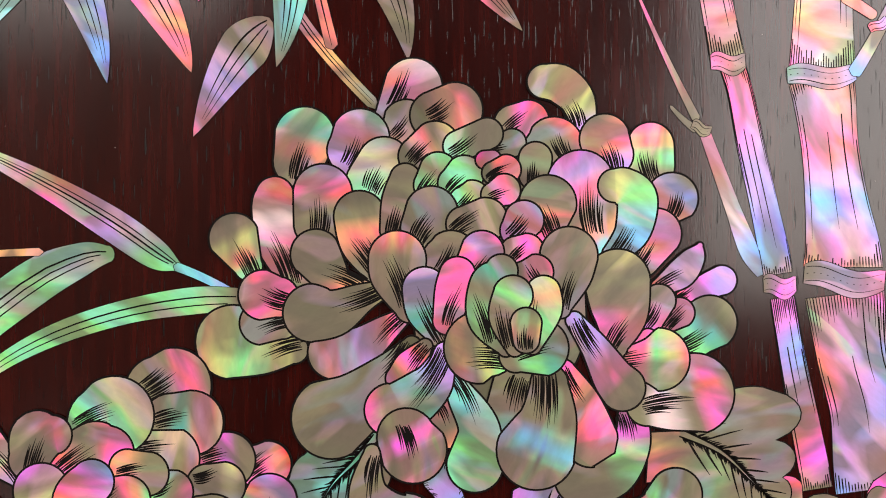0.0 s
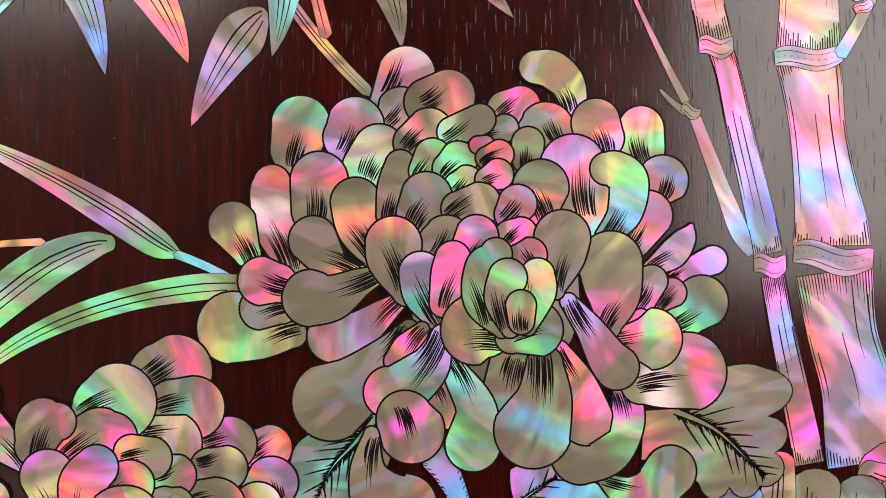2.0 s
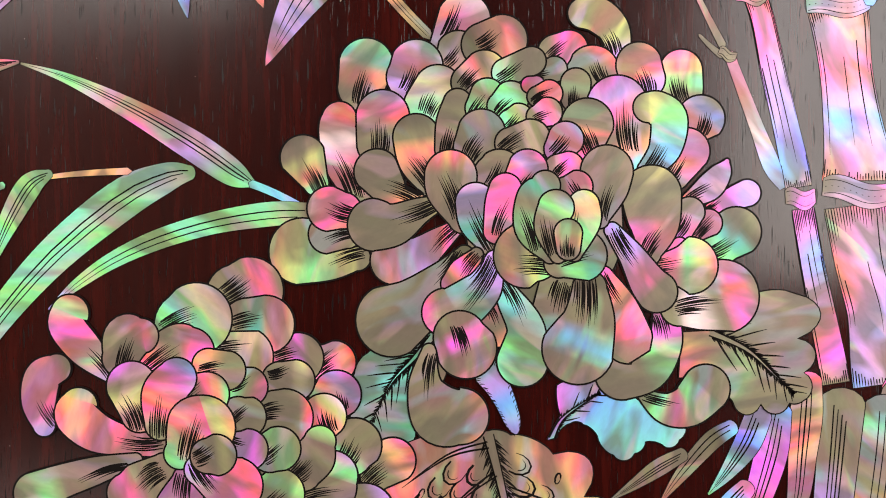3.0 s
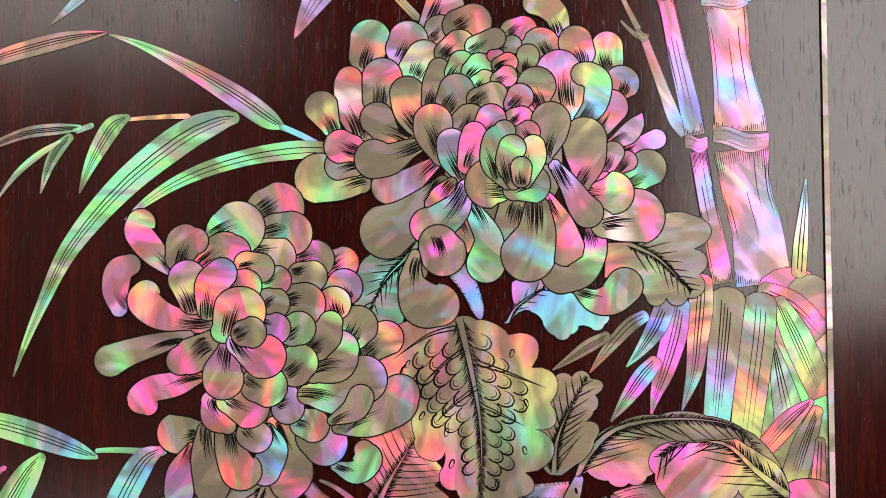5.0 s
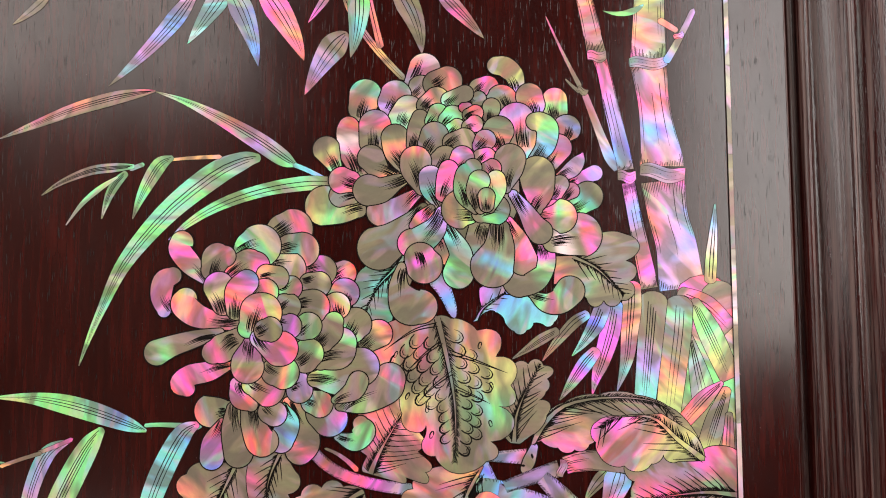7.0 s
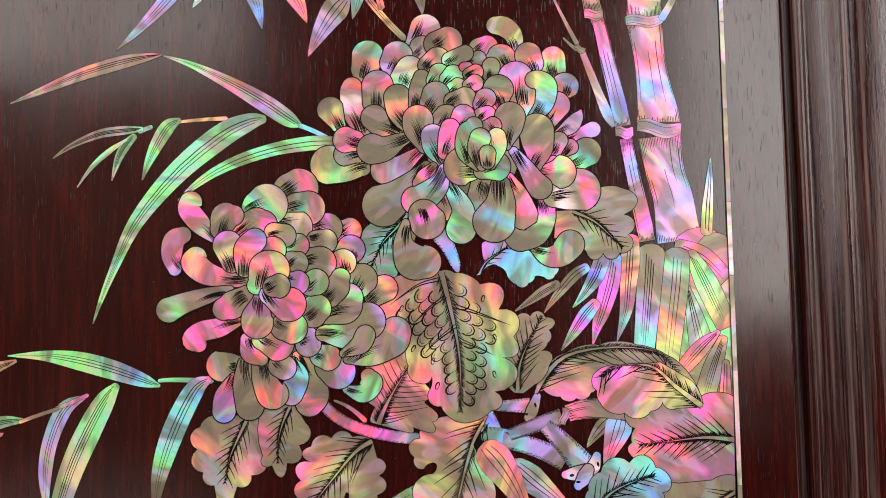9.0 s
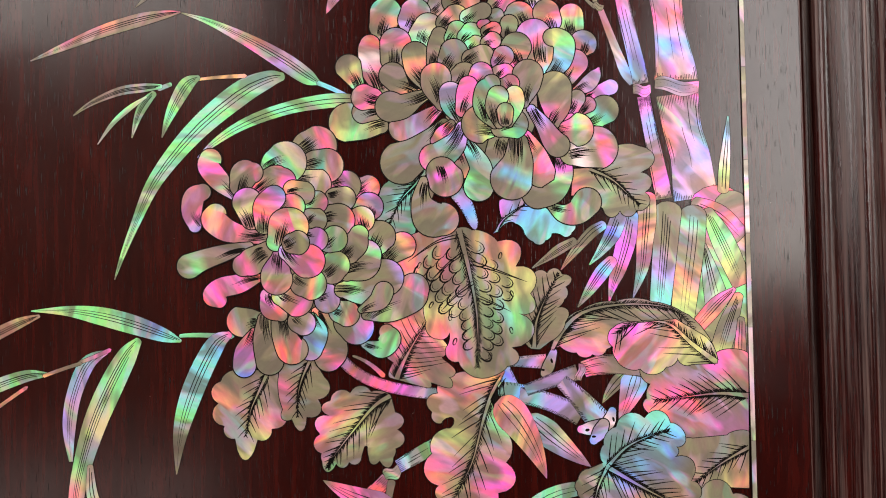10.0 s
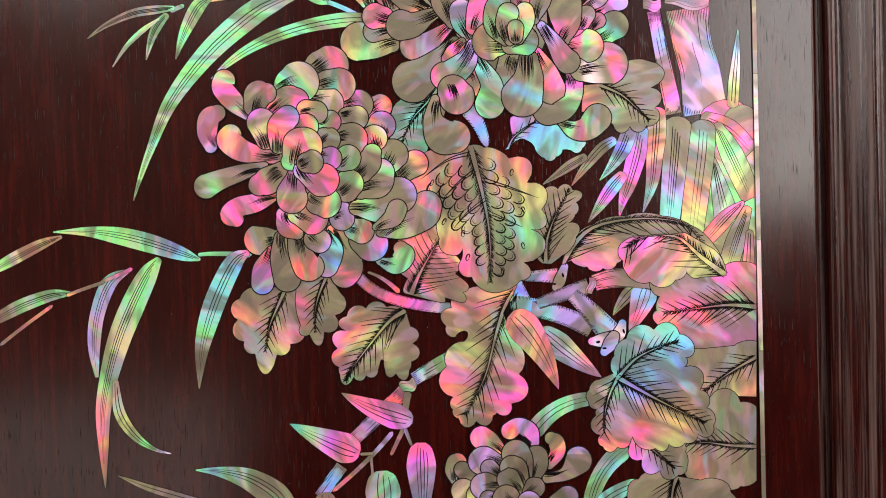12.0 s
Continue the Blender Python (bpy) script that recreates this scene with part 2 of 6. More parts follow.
def moulding(name, profile, z0, z1, steps, mat, parent):
    """A profile of (x, y) in millimetres drawn upright, with a slight hand-planed wobble."""
    verts, faces = [], []
    n = len(profile)
    for i in range(steps + 1):
        z = z0 + (z1 - z0) * i / steps
        for j, (x, y) in enumerate(profile):
            w = 0.00025 * noise.noise(Vector((j * 0.7, 3.0, z * 22.0)))
            verts.append((x / 1000 + w, y / 1000 + w * 0.6, z))
    for i in range(steps):
        for j in range(n - 1):
            a = i * n + j
            faces.append((a, a + 1, a + n + 1, a + n))
    faces.append(tuple(range(n)))
    faces.append(tuple(reversed(range(steps * n, steps * n + n))))
    ob = mesh_object(name, verts, faces, [mat], parent=parent)
    for p in ob.data.polygons:
        p.use_smooth = len(p.vertices) == 4
    return ob


def arc(cx, cy, r, a0, a1, n):
    return [(cx + r * math.cos(radians(a0 + (a1 - a0) * i / n)), cy + r * math.sin(radians(a0 + (a1 - a0) * i / n))) for i in range(n + 1)]


# rounded edge of the panel, hollow, bead, cove, ridge and outer board of the frame
STILE = [(163.2, 48), (164.5, 0.6)] + arc(164.3, 1.8, 1.8, -85, 0, 5) + [(166.8, 6.0), (169.5, 7.4), (171.8, 7.2), (173.0, 5.0)]
STILE += arc(175.8, 1.2, 2.6, 190, 330, 8) + [(179.2, 2.4), (180.2, 3.0)]
STILE += [(183.0, 1.6), (187.0, -1.2), (190.5, -4.4), (193.2, -6.6)] + arc(196.8, -6.4, 2.6, 200, 350, 8)
STILE += [(200.2, -4.0), (202.0, -3.4), (203.9, -4.4), (205.4, -5.2), (226.4, -5.2), (247.4, -5.2), (250.4, -5.0), (250.9, 48)]
moulding("stile", STILE, PANEL_B, PANEL_T, 90, FRAME_WOOD, door)


# ---- inlay: pieces of shell cut to shape and set in the panel; x and z in millimetres on the panel's face ----
def lin(r, g, b):
    return tuple(((c / 255 + 0.055) / 1.055) ** 2.4 for c in (r, g, b))


SHADES = {"n": lin(132, 120, 101), "k": lin(94, 85, 71), "p": lin(255, 134, 176), "m": lin(236, 130, 226), "v": lin(190, 158, 222),
          "b": lin(140, 178, 242), "c": lin(140, 216, 216), "g": lin(146, 222, 156), "y": lin(206, 206, 140), "o": lin(242, 158, 142),
          "w": lin(246, 218, 224), "r": lin(234, 96, 108), "t": lin(104, 172, 152), "s": lin(176, 169, 156)}
LAYER, LIFT = 0.000004, 0.00012
rng = random.Random(7)


def blend(code, s):
    """The colour at s from 0 to 1 along a code of shades."""
    if len(code) == 1:
        return SHADES[code]
    f = min(max(s, 0), 0.9999) * (len(code) - 1)
    i = int(f)
    k = f - i
    k = k * k * (3 - 2 * k)
    return tuple(a + (b - a) * k for a, b in zip(SHADES[code[i]], SHADES[code[i + 1]]))


def spine_of(a, m, b):
    """A bow from a through m to b: its place and its left normal at s."""
    ax, az = a
    bx, bz = b
    if m is None:
        m = ((ax + bx) / 2, (az + bz) / 2)
    cx, cz = 2 * m[0] - (ax + bx) / 2, 2 * m[1] - (az + bz) / 2

    def at(s):
        k = 1 - s
        x, z = k * k * ax + 2 * k * s * cx + s * s * bx, k * k * az + 2 * k * s * cz + s * s * bz
        dx, dz = 2 * k * (cx - ax) + 2 * s * (bx - cx), 2 * k * (cz - az) + 2 * s * (bz - cz)
        d = math.hypot(dx, dz) or 1
        return x, z, -dz / d, dx / d, d
    return at


class Inlay:
    """A thing of the inlay: its root and where it stands. Pieces overlap in the order in which they are laid."""
    layer = 0

    def __init__(self, name, x, z, label, category, group=""):
        self.root = tagged(new(name), label=label, category=category, group=group)
        self.root.location = (x / 1000, 0, z / 1000)
        self.x, self.z = x, z

    def point(self, x, z, depth):
        return ((x - self.x) / 1000, -depth, (z - self.z) / 1000)


def stroke(verts, faces, own, points, wide, depth, tuft=False):
    """One engraved line, tapering at both ends, or (tuft) from a thick foot."""
    n = len(points)
    first = len(verts)
    for i, (x, z) in enumerate(points):
        x0, z0 = points[max(0, i - 1)]
        x1, z1 = points[min(n - 1, i + 1)]
        d = math.hypot(x1 - x0, z1 - z0) or 1
        k = i / (n - 1)
        w = wide / 2 * (min(1.0, 0.55 + 1.6 * k) * min(1.0, 1.9 * (1 - k) + 0.08) if tuft else (0.25 + 0.75 * math.sin(math.pi * min(1.0, 0.25 + 0.75 * k))))
        nx, nz = -(z1 - z0) / d * w, (x1 - x0) / d * w
        verts += [own.point(x + nx, z + nz, depth), own.point(x - nx, z - nz, depth)]
    for i in range(n - 1):
        a = first + 2 * i
        faces.append((a, a + 1, a + 3, a + 2))


def forward(points, headings):
    """An edge that never runs back against its spine: where it would, it waits at its last point."""
    out = [points[0]]
    for (x, z), (dx, dz) in zip(points[1:], headings[1:]):
        px, pz = out[-1]
        out.append((x, z) if (x - px) * dx + (z - pz) * dz > 0 else (px + dx * 0.002, pz + dz * 0.002))
    return out


def cut(own, name, at, samples, code, rim, side="", ends=None):
    """A piece of shell along a bow. samples: (s, half width left, half width right). Dark line round it, shell face, edge down into the wood."""
    depth = LIFT + Inlay.layer * LAYER
    Inlay.layer += 1
    cols = (-1.0, -0.6, -0.2, 0.2, 0.6, 1.0)
    verts, tones, faces, index = [], [], [], []
    left, right, headings = [], [], []
    for s, hl, hr in samples:
        x, z, nx, nz, _ = at(s)
        left.append((x + nx * hl, z + nz * hl))
        right.append((x - nx * hr, z - nz * hr))
        headings.append((nz, -nx))
    left, right = forward(left, headings), forward(right, headings)
    for (s, _, _), (xl, zl), (xr, zr) in zip(samples, left, right):
        k = s
        if ends:
            run = s if s < 0 else s * ends[2] if s < 1 else ends[2] + s - 1
            k = (run + ends[0] * 0.4) / (ends[2] + ends[1] + ends[0] * 0.4)
        for u in cols:
            q = (u + 1) / 2
            verts.append(own.point(xr + (xl - xr) * q, zr + (zl - zr) * q, depth + 0.000002))
            tone = blend(code, k)
            if side:
                tone = tuple(a + (b - a) * q for a, b in zip(tone, blend(side, k)))
            tones.append(tone)
    n = len(cols)
    for i in range(len(samples) - 1):
        for j in range(n - 1):
            a = i * n + j
            faces.append((a, a + 1, a + n + 1, a + n))
            index.append(0)
    ring = right + left[::-1]
    m = len(ring)
    first = len(verts)
    outer = []
    for i in range(m):
        (x0, z0), (x1, z1) = ring[i - 1], ring[(i + 1) % m]
        d = math.hypot(x1 - x0, z1 - z0) or 1
        outer.append((ring[i][0] + (z1 - z0) / d * rim, ring[i][1] - (x1 - x0) / d * rim))
    for d in (depth, -0.0003):
        for x, z in outer:
            verts.append(own.point(x, z, d))
            tones.append(SHADES["k"])
    half = m // 2
    for i in range(half - 1):
        faces.append((first + i, first + i + 1, first + m - 2 - i, first + m - 1 - i))
        index.append(1)
    for i in range(m):
        k = (i + 1) % m
        faces.append((first + i, first + m + i, first + m + k, first + k))
        index.append(1)
    ob = mesh_object(name, verts, faces, [PEARL, INK], index, own.root, tones)
    return ob, depth + 0.000003


def engrave(own, piece, lines, depth, wide, tuft=False):
    """The engraved lines of one piece, as one mesh under it. lines: lists of points."""
    verts, faces = [], []
    for points in lines:
        stroke(verts, faces, own, points, wide * rng.uniform(0.75, 1.2), depth, tuft)
    if faces:
        tagged(mesh_object("engraving", verts, faces, [INK], None, piece), kind="stuff")


def along(at, u, h, s0, s1, n=5):
    """A line that keeps to the part u of the half width h(s) from s0 to s1."""
    out = []
    for i in range(n):
        s = s0 + (s1 - s0) * i / (n - 1)
        x, z, nx, nz, _ = at(s)
        out.append((x + nx * u * h(s), z + nz * u * h(s)))
    return out


def chain(stations):
    """A smooth spine through stations (x, z, half width): place and left normal at s, and half width at s."""
    pts = [stations[0]] + list(stations) + [stations[-1]]
    n = len(stations) - 1

    def value(s, k):
        f = min(max(s, 0.0), 0.99999) * n
        i, t = int(f), f - int(f)
        p0, p1, p2, p3 = (pts[i + j][k] for j in range(4))
        return 0.5 * (2 * p1 + (p2 - p0) * t + (2 * p0 - 5 * p1 + 4 * p2 - p3) * t * t + (3 * p1 - p0 - 3 * p2 + p3) * t ** 3)

    def at(s):
        x, z = value(s, 0), value(s, 1)
        lo, hi = max(0.0, min(s, 1.0) - 0.03), min(1.0, max(s, 0.0) + 0.03)
        dx, dz = value(hi, 0) - value(lo, 0), value(hi, 1) - value(lo, 1)
        d = math.hypot(dx, dz) or 1
        dx, dz = dx / d, dz / d
        over = s if s < 0 else max(0.0, s - 1)
        return x + dx * over, z + dz * over, -dz, dx, d
    return at, lambda s: value(s, 2)


def tuft_lines(x0, z0, x1, z1, wide):
    """A tuft of curved engraved lines from a root to their tips, across a given width."""
    length = math.hypot(x1 - x0, z1 - z0) or 1
    ux, uz = (x1 - x0) / length, (z1 - z0) / length
    count = max(5, min(20, round(wide / 0.62)))
    bow = rng.choice((-1, 1)) * rng.uniform(0.06, 0.2) * length
    lines = []
    for i in range(count):
        q = (i + 0.5) / count * 2 - 1
        tip = length * (1.14 - 0.42 * abs(q - 0.15) ** 1.5) * rng.uniform(0.72, 1.06)
        start = length * rng.uniform(-0.08, 0.05)
        spread = wide / 2 * (q + rng.uniform(-0.05, 0.05))
        points = []
        for k in range(6):
            t = k / 5
            f = start + (tip - start) * t
            v = spread * (0.9 + 0.22 * t) + bow * (t - 0.55) ** 2
            points.append((x0 + ux * f - uz * v, z0 + uz * f + ux * v))
        lines.append(points)
    return lines


def petal(own, stations, code, tuft=None, side="", rim=0.6):
    """A round-ended petal along stations (x, z, half width) from its foot to its tip, with a tuft of engraved lines."""
    at, half = chain(stations)
    r0, r1 = stations[0][2], stations[-1][2]
    wob = [rng.uniform(-1, 1) for _ in range(4)]
    samples = []
    for i in range(7):
        a = math.pi / 2 * i / 7
        samples.append((-r0 * math.cos(a), max(0.03, r0 * math.sin(a)), max(0.03, r0 * math.sin(a))))
    n = 8 * (len(stations) - 1)
    samples += [(i / n, half(i / n), half(i / n)) for i in range(n + 1)]
    for i in range(1, 10):
        a = math.pi / 2 * i / 9
        samples.append((1 + r1 * math.sin(a), max(0.03, r1 * math.cos(a)), max(0.03, r1 * math.cos(a))))
    samples = [(s, hl * (1 + 0.018 * math.sin(5 * i / len(samples) + 3 * wob[0]) * wob[1]), hr * (1 + 0.018 * math.sin(6 * i / len(samples) + 3 * wob[2]) * wob[3])) for i, (s, hl, hr) in enumerate(samples)]
    span = sum(math.dist(p[:2], q[:2]) for p, q in zip(stations, stations[1:]))
    ob, depth = cut(own, "petal", at, samples, code, rim, side, ends=(r0, r1, span))
    if tuft:
        engrave(own, ob, tuft_lines(*tuft), depth, 0.56, True)
    return ob


def frond(own, stations, code, lines=3, side="", rim=0.14, name="leaf_blade"):
    """A bamboo leaf along stations (x, z, half width) from its foot to its pointed tip, with fine lines along it."""
    at, half = chain(stations)
    n = 7 * (len(stations) - 1)
    r0 = stations[0][2]
    samples = [(-r0 * 0.7 * math.cos(a), max(0.04, half(0) * math.sin(a)), max(0.04, half(0) * math.sin(a))) for a in (0.1, 0.5, 1.0, 1.35)]
    samples += [(i / n, max(half(i / n), 0.05), max(half(i / n), 0.05)) for i in range(n + 1)]
    ob, depth = cut(own, name, at, samples, code, rim, side)
    lean = rng.uniform(-0.12, 0.12)
    strokes = []
    for i in range(lines):
        u = lean + (0.0 if lines == 1 else -0.34 + 0.6 * i / (lines - 1))
        strokes.append(along(at, u, half, 0.02 + 0.04 * i, 0.95 - 0.1 * abs(i - (lines - 1) / 2), 16))
    engrave(own, ob, strokes, depth, 0.48)
    return ob


def segment(own, stations, code, side="", fringe=20):
    """A length of bamboo stalk between two knuckles, with fine lines in from both ends and a few along it."""
    at, half = chain(stations)
    n = 6 * (len(stations) - 1)
    ob, depth = cut(own, "segment", at, [(i / n, half(i / n), half(i / n)) for i in range(n + 1)], code, 0.2, side)
    strokes = []
    for i in range(fringe):
        u = -0.97 + 1.94 * i / (fringe - 1)
        for end in (0, 1):
            r = rng.uniform(0.05, 0.12) + 0.14 * abs(u) ** 3
            strokes.append(along(at, u, half, 0.0, r, 3) if end == 0 else along(at, u, half, 1 - r, 1.0, 3))
    for u in (0.95, -0.95, 0.84, -0.82, rng.uniform(-0.5, 0.0), rng.uniform(0.1, 0.5)):
        s = rng.uniform(0.05, 0.4)
        strokes.append(along(at, u, half, s, s + rng.uniform(0.25, 0.5), 8))
    engrave(own, ob, strokes, depth, 0.42)
    return ob


def blade(own, a, m, b, wide, code, lines=3, peak=0.35, foot=0.25, side="", name="leaf_blade", rim=0.12):
    """A bamboo leaf from its foot a to its pointed tip b, with fine lines along it."""
    at = spine_of(a, m, b)

    def half(s):
        if s < peak:
            k = s / peak
            f = foot + (1 - foot) * math.sin(math.pi / 2 * k)
            if s < 0.06:
                f *= 0.5 + 0.5 * math.sqrt(s / 0.06)
        else:
            k = (s - peak) / (1 - peak)
            f = (1 - k) ** 0.85 * (1 + 0.35 * k)
        return wide / 2 * f
    samples = [(i / 26, max(half(i / 26), 0.03), max(half(i / 26), 0.03)) for i in range(27)]
    ob, depth = cut(own, name, at, samples, code, rim, side)
    strokes = []
    for i in range(lines):
        u = 0.0 if lines == 1 else -0.3 + 0.75 * i / (lines - 1)
        strokes.append(along(at, u, half, 0.03 + 0.03 * i, 0.93 - 0.08 * abs(i - lines / 2), 12))
    engrave(own, ob, strokes, depth, 0.5)
    return ob


def strip(own, a, m, b, w0, w1, code, name="stem", fur=0, lines=0, side="", waist=0.0, fringe=0, rim=0.2):
    """A flat band of shell from a to b, w0 to w1 wide; fur: short hairs along both edges; fringe: lines in from both ends."""
    at = spine_of(a, m, b)
    cap, span = name == "stem" and not fringe, max(math.dist(a, b), 0.1)

    def half(s):
        h = (w0 + (w1 - w0) * s) / 2 * (1 - waist * math.sin(math.pi * s))
        if cap:
            e = min(s, 1 - s) * span / (max(w0, w1) * 0.45)
            if e < 1:
                h *= math.sqrt(max(0.02, 1 - (1 - e) ** 2))
        return h
    n = 28 if cap else 16
    samples = [(i / n, half(i / n), half(i / n)) for i in range(n + 1)]
    ob, depth = cut(own, name, at, samples, code, rim, side)
    strokes = []
    if fur:
        for i in range(2 * fur):
            s = (i + rng.random()) / (2 * fur)
            for sg in (-1, 1):
                x, z, nx, nz, _ = at(s)
                h = half(s)
                dx, dz = nz, -nx
                r = rng.uniform(0.1, 0.26) * h
                strokes.append([(x + sg * nx * (h + 0.2), z + sg * nz * (h + 0.2)), (x + sg * nx * (h - r) + dx * 0.5, z + sg * nz * (h - r) + dz * 0.5), (x + sg * nx * (h - 1.4 * r) + dx, z + sg * nz * (h - 1.4 * r) + dz)])
    for i in range(lines):
        u = -0.55 + 1.1 * (i + 0.5) / lines
        strokes.append(along(at, u, half, 0.02 + 0.06 * rng.random(), 0.97, 8))
    for i in range(fringe):
        u = -0.97 + 1.94 * i / (fringe - 1)
        r = rng.uniform(0.07, 0.14) + 0.14 * abs(u) ** 3
        strokes.append(along(at, u, half, 0.0, r, 3))
        r = rng.uniform(0.07, 0.14) + 0.14 * abs(u) ** 3
        strokes.append(along(at, u, half, 1 - r, 1.0, 3))
    if fringe:
        for i in range(6):
            u = (0.93, -0.93, 0.78, -0.8, rng.uniform(-0.5, 0.5), rng.uniform(-0.3, 0.6))[i]
            s = rng.uniform(0.0, 0.45)
            strokes.append(along(at, u, half, s, s + rng.uniform(0.25, 0.5), 7))
    engrave(own, ob, strokes, depth, 0.32 if fur else 0.42)
    return ob


def node_ring(own, x, z, wide, high, tilt, code):
    """The knuckle of a bamboo stalk: a wavy band with two lines and a row of dots."""
    c, s_ = math.cos(radians(tilt)), math.sin(radians(tilt))
    at0 = spine_of((x - c * wide / 2, z - s_ * wide / 2), None, (x + c * wide / 2, z + s_ * wide / 2))

    def at(s):
        px, pz, nx, nz, d = at0(s)
        w = 0.16 * high * math.sin(2 * math.pi * s + 0.6)
        return px + nx * w, pz + nz * w, nx, nz, d
    h = high / 2
    samples = [(i / 14, h * (0.7 + 0.3 * math.sin(math.pi * i / 14) ** 0.5), h * (0.7 + 0.3 * math.sin(math.pi * i / 14) ** 0.5)) for i in range(15)]
    ob, depth = cut(own, "node", at, samples, code, 0.22)
    lines = [along(at, u, lambda s: h, 0.02, 0.98, 14) for u in (-0.55, 0.5)]
    for i in range(max(3, int(wide / 2))):
        s = (i + 0.5) / max(3, int(wide / 2))
        lines.append(along(at, 0, lambda s: h, s - 0.012, s + 0.012, 3))
    engrave(own, ob, lines, depth, 0.26)
    return ob


def lobed_leaf(own, a, m, b, left, right, code, side="", veins=11, name="leaf_blade", notch=0.10, foot=0.8):
    """A chrysanthemum leaf from its foot a to its tip b. left, right: the half widths of its round lobes, foot to tip."""
    at = spine_of(a, m, b)
    left, right = [1.1 * w for w in left], [1.1 * w for w in right]

    def edge(widths):
        n = len(widths)
        starts = [0.0]
        for i in range(n):
            starts.append(starts[-1] + (1.0 if i < n - 1 else 0.8) * rng.uniform(0.85, 1.15))
        starts = [v / starts[-1] for v in starts]

        def half(s):
            i = 0
            while i < n - 1 and s > starts[i + 1]:
                i += 1
            t = (s - starts[i]) / (starts[i + 1] - starts[i])
            w = widths[i]
            w0 = min(w, widths[i - 1]) if i else w * foot
            w1 = min(w, widths[i + 1]) if i < n - 1 else 0.0
            low = (w0 + (w1 - w0) * t) * (1 - notch)
            bump = max(0.0, 1 - abs(2 * t - 1) ** 2.6) ** 0.5
            return max(0.06, low + (w - low) * bump)
        return half
    hl, hr = edge(left), edge(right)
    wide = max(left) + max(right)

    def body(s, sg=1):
        return (hl if sg > 0 else hr)(s) / (wide / 2)
    n = 80
    samples = [(i / n, hl(i / n), hr(i / n)) for i in range(n + 1)]
    ob, depth = cut(own, name, at, samples, code, 0.35, side)
    lines = []
    def rib(t):
        return wide * 0.031 * max(0.0, 1 - t / 0.94)

    def off(t, sg, r, ahead):
        x, z, nx, nz, _ = at(min(t, 0.985))
        return x + sg * nx * r + nz * ahead, z + sg * nz * r - nx * ahead
    lines.append(along(at, -1, rib, 0.0, 0.9, 12) + along(at, 1, rib, 0.9, 0.0, 12))
    for sg in (-1, 1):
        for i in range(veins):
            s = 0.04 + 0.84 * i / veins + rng.uniform(-0.012, 0.012)
            half_here = (hl if sg > 0 else hr)(s)
            r = half_here * rng.uniform(0.5, 0.82)
            lines.append([off(s, sg, rib(s) + r * k, r * 0.6 * k ** 1.25) for k in (0.0, 0.3, 0.65, 1.0)])
            for q in range(5):
                s2 = min(0.96, s + 0.84 / veins * (q + rng.uniform(0.2, 0.8)) / 5)
                r2 = wide * 0.062 * rng.uniform(0.5, 1.25) * (1.1 - 0.5 * s2)
                r2 = min(r2, 0.5 * (hl if sg > 0 else hr)(s2))
                lines.append([off(s2, sg, rib(s2) + r2 * k, r2 * 0.8 * k) for k in (0.0, 0.45, 1.0)])
    engrave(own, ob, lines, depth, 0.5)
    return ob


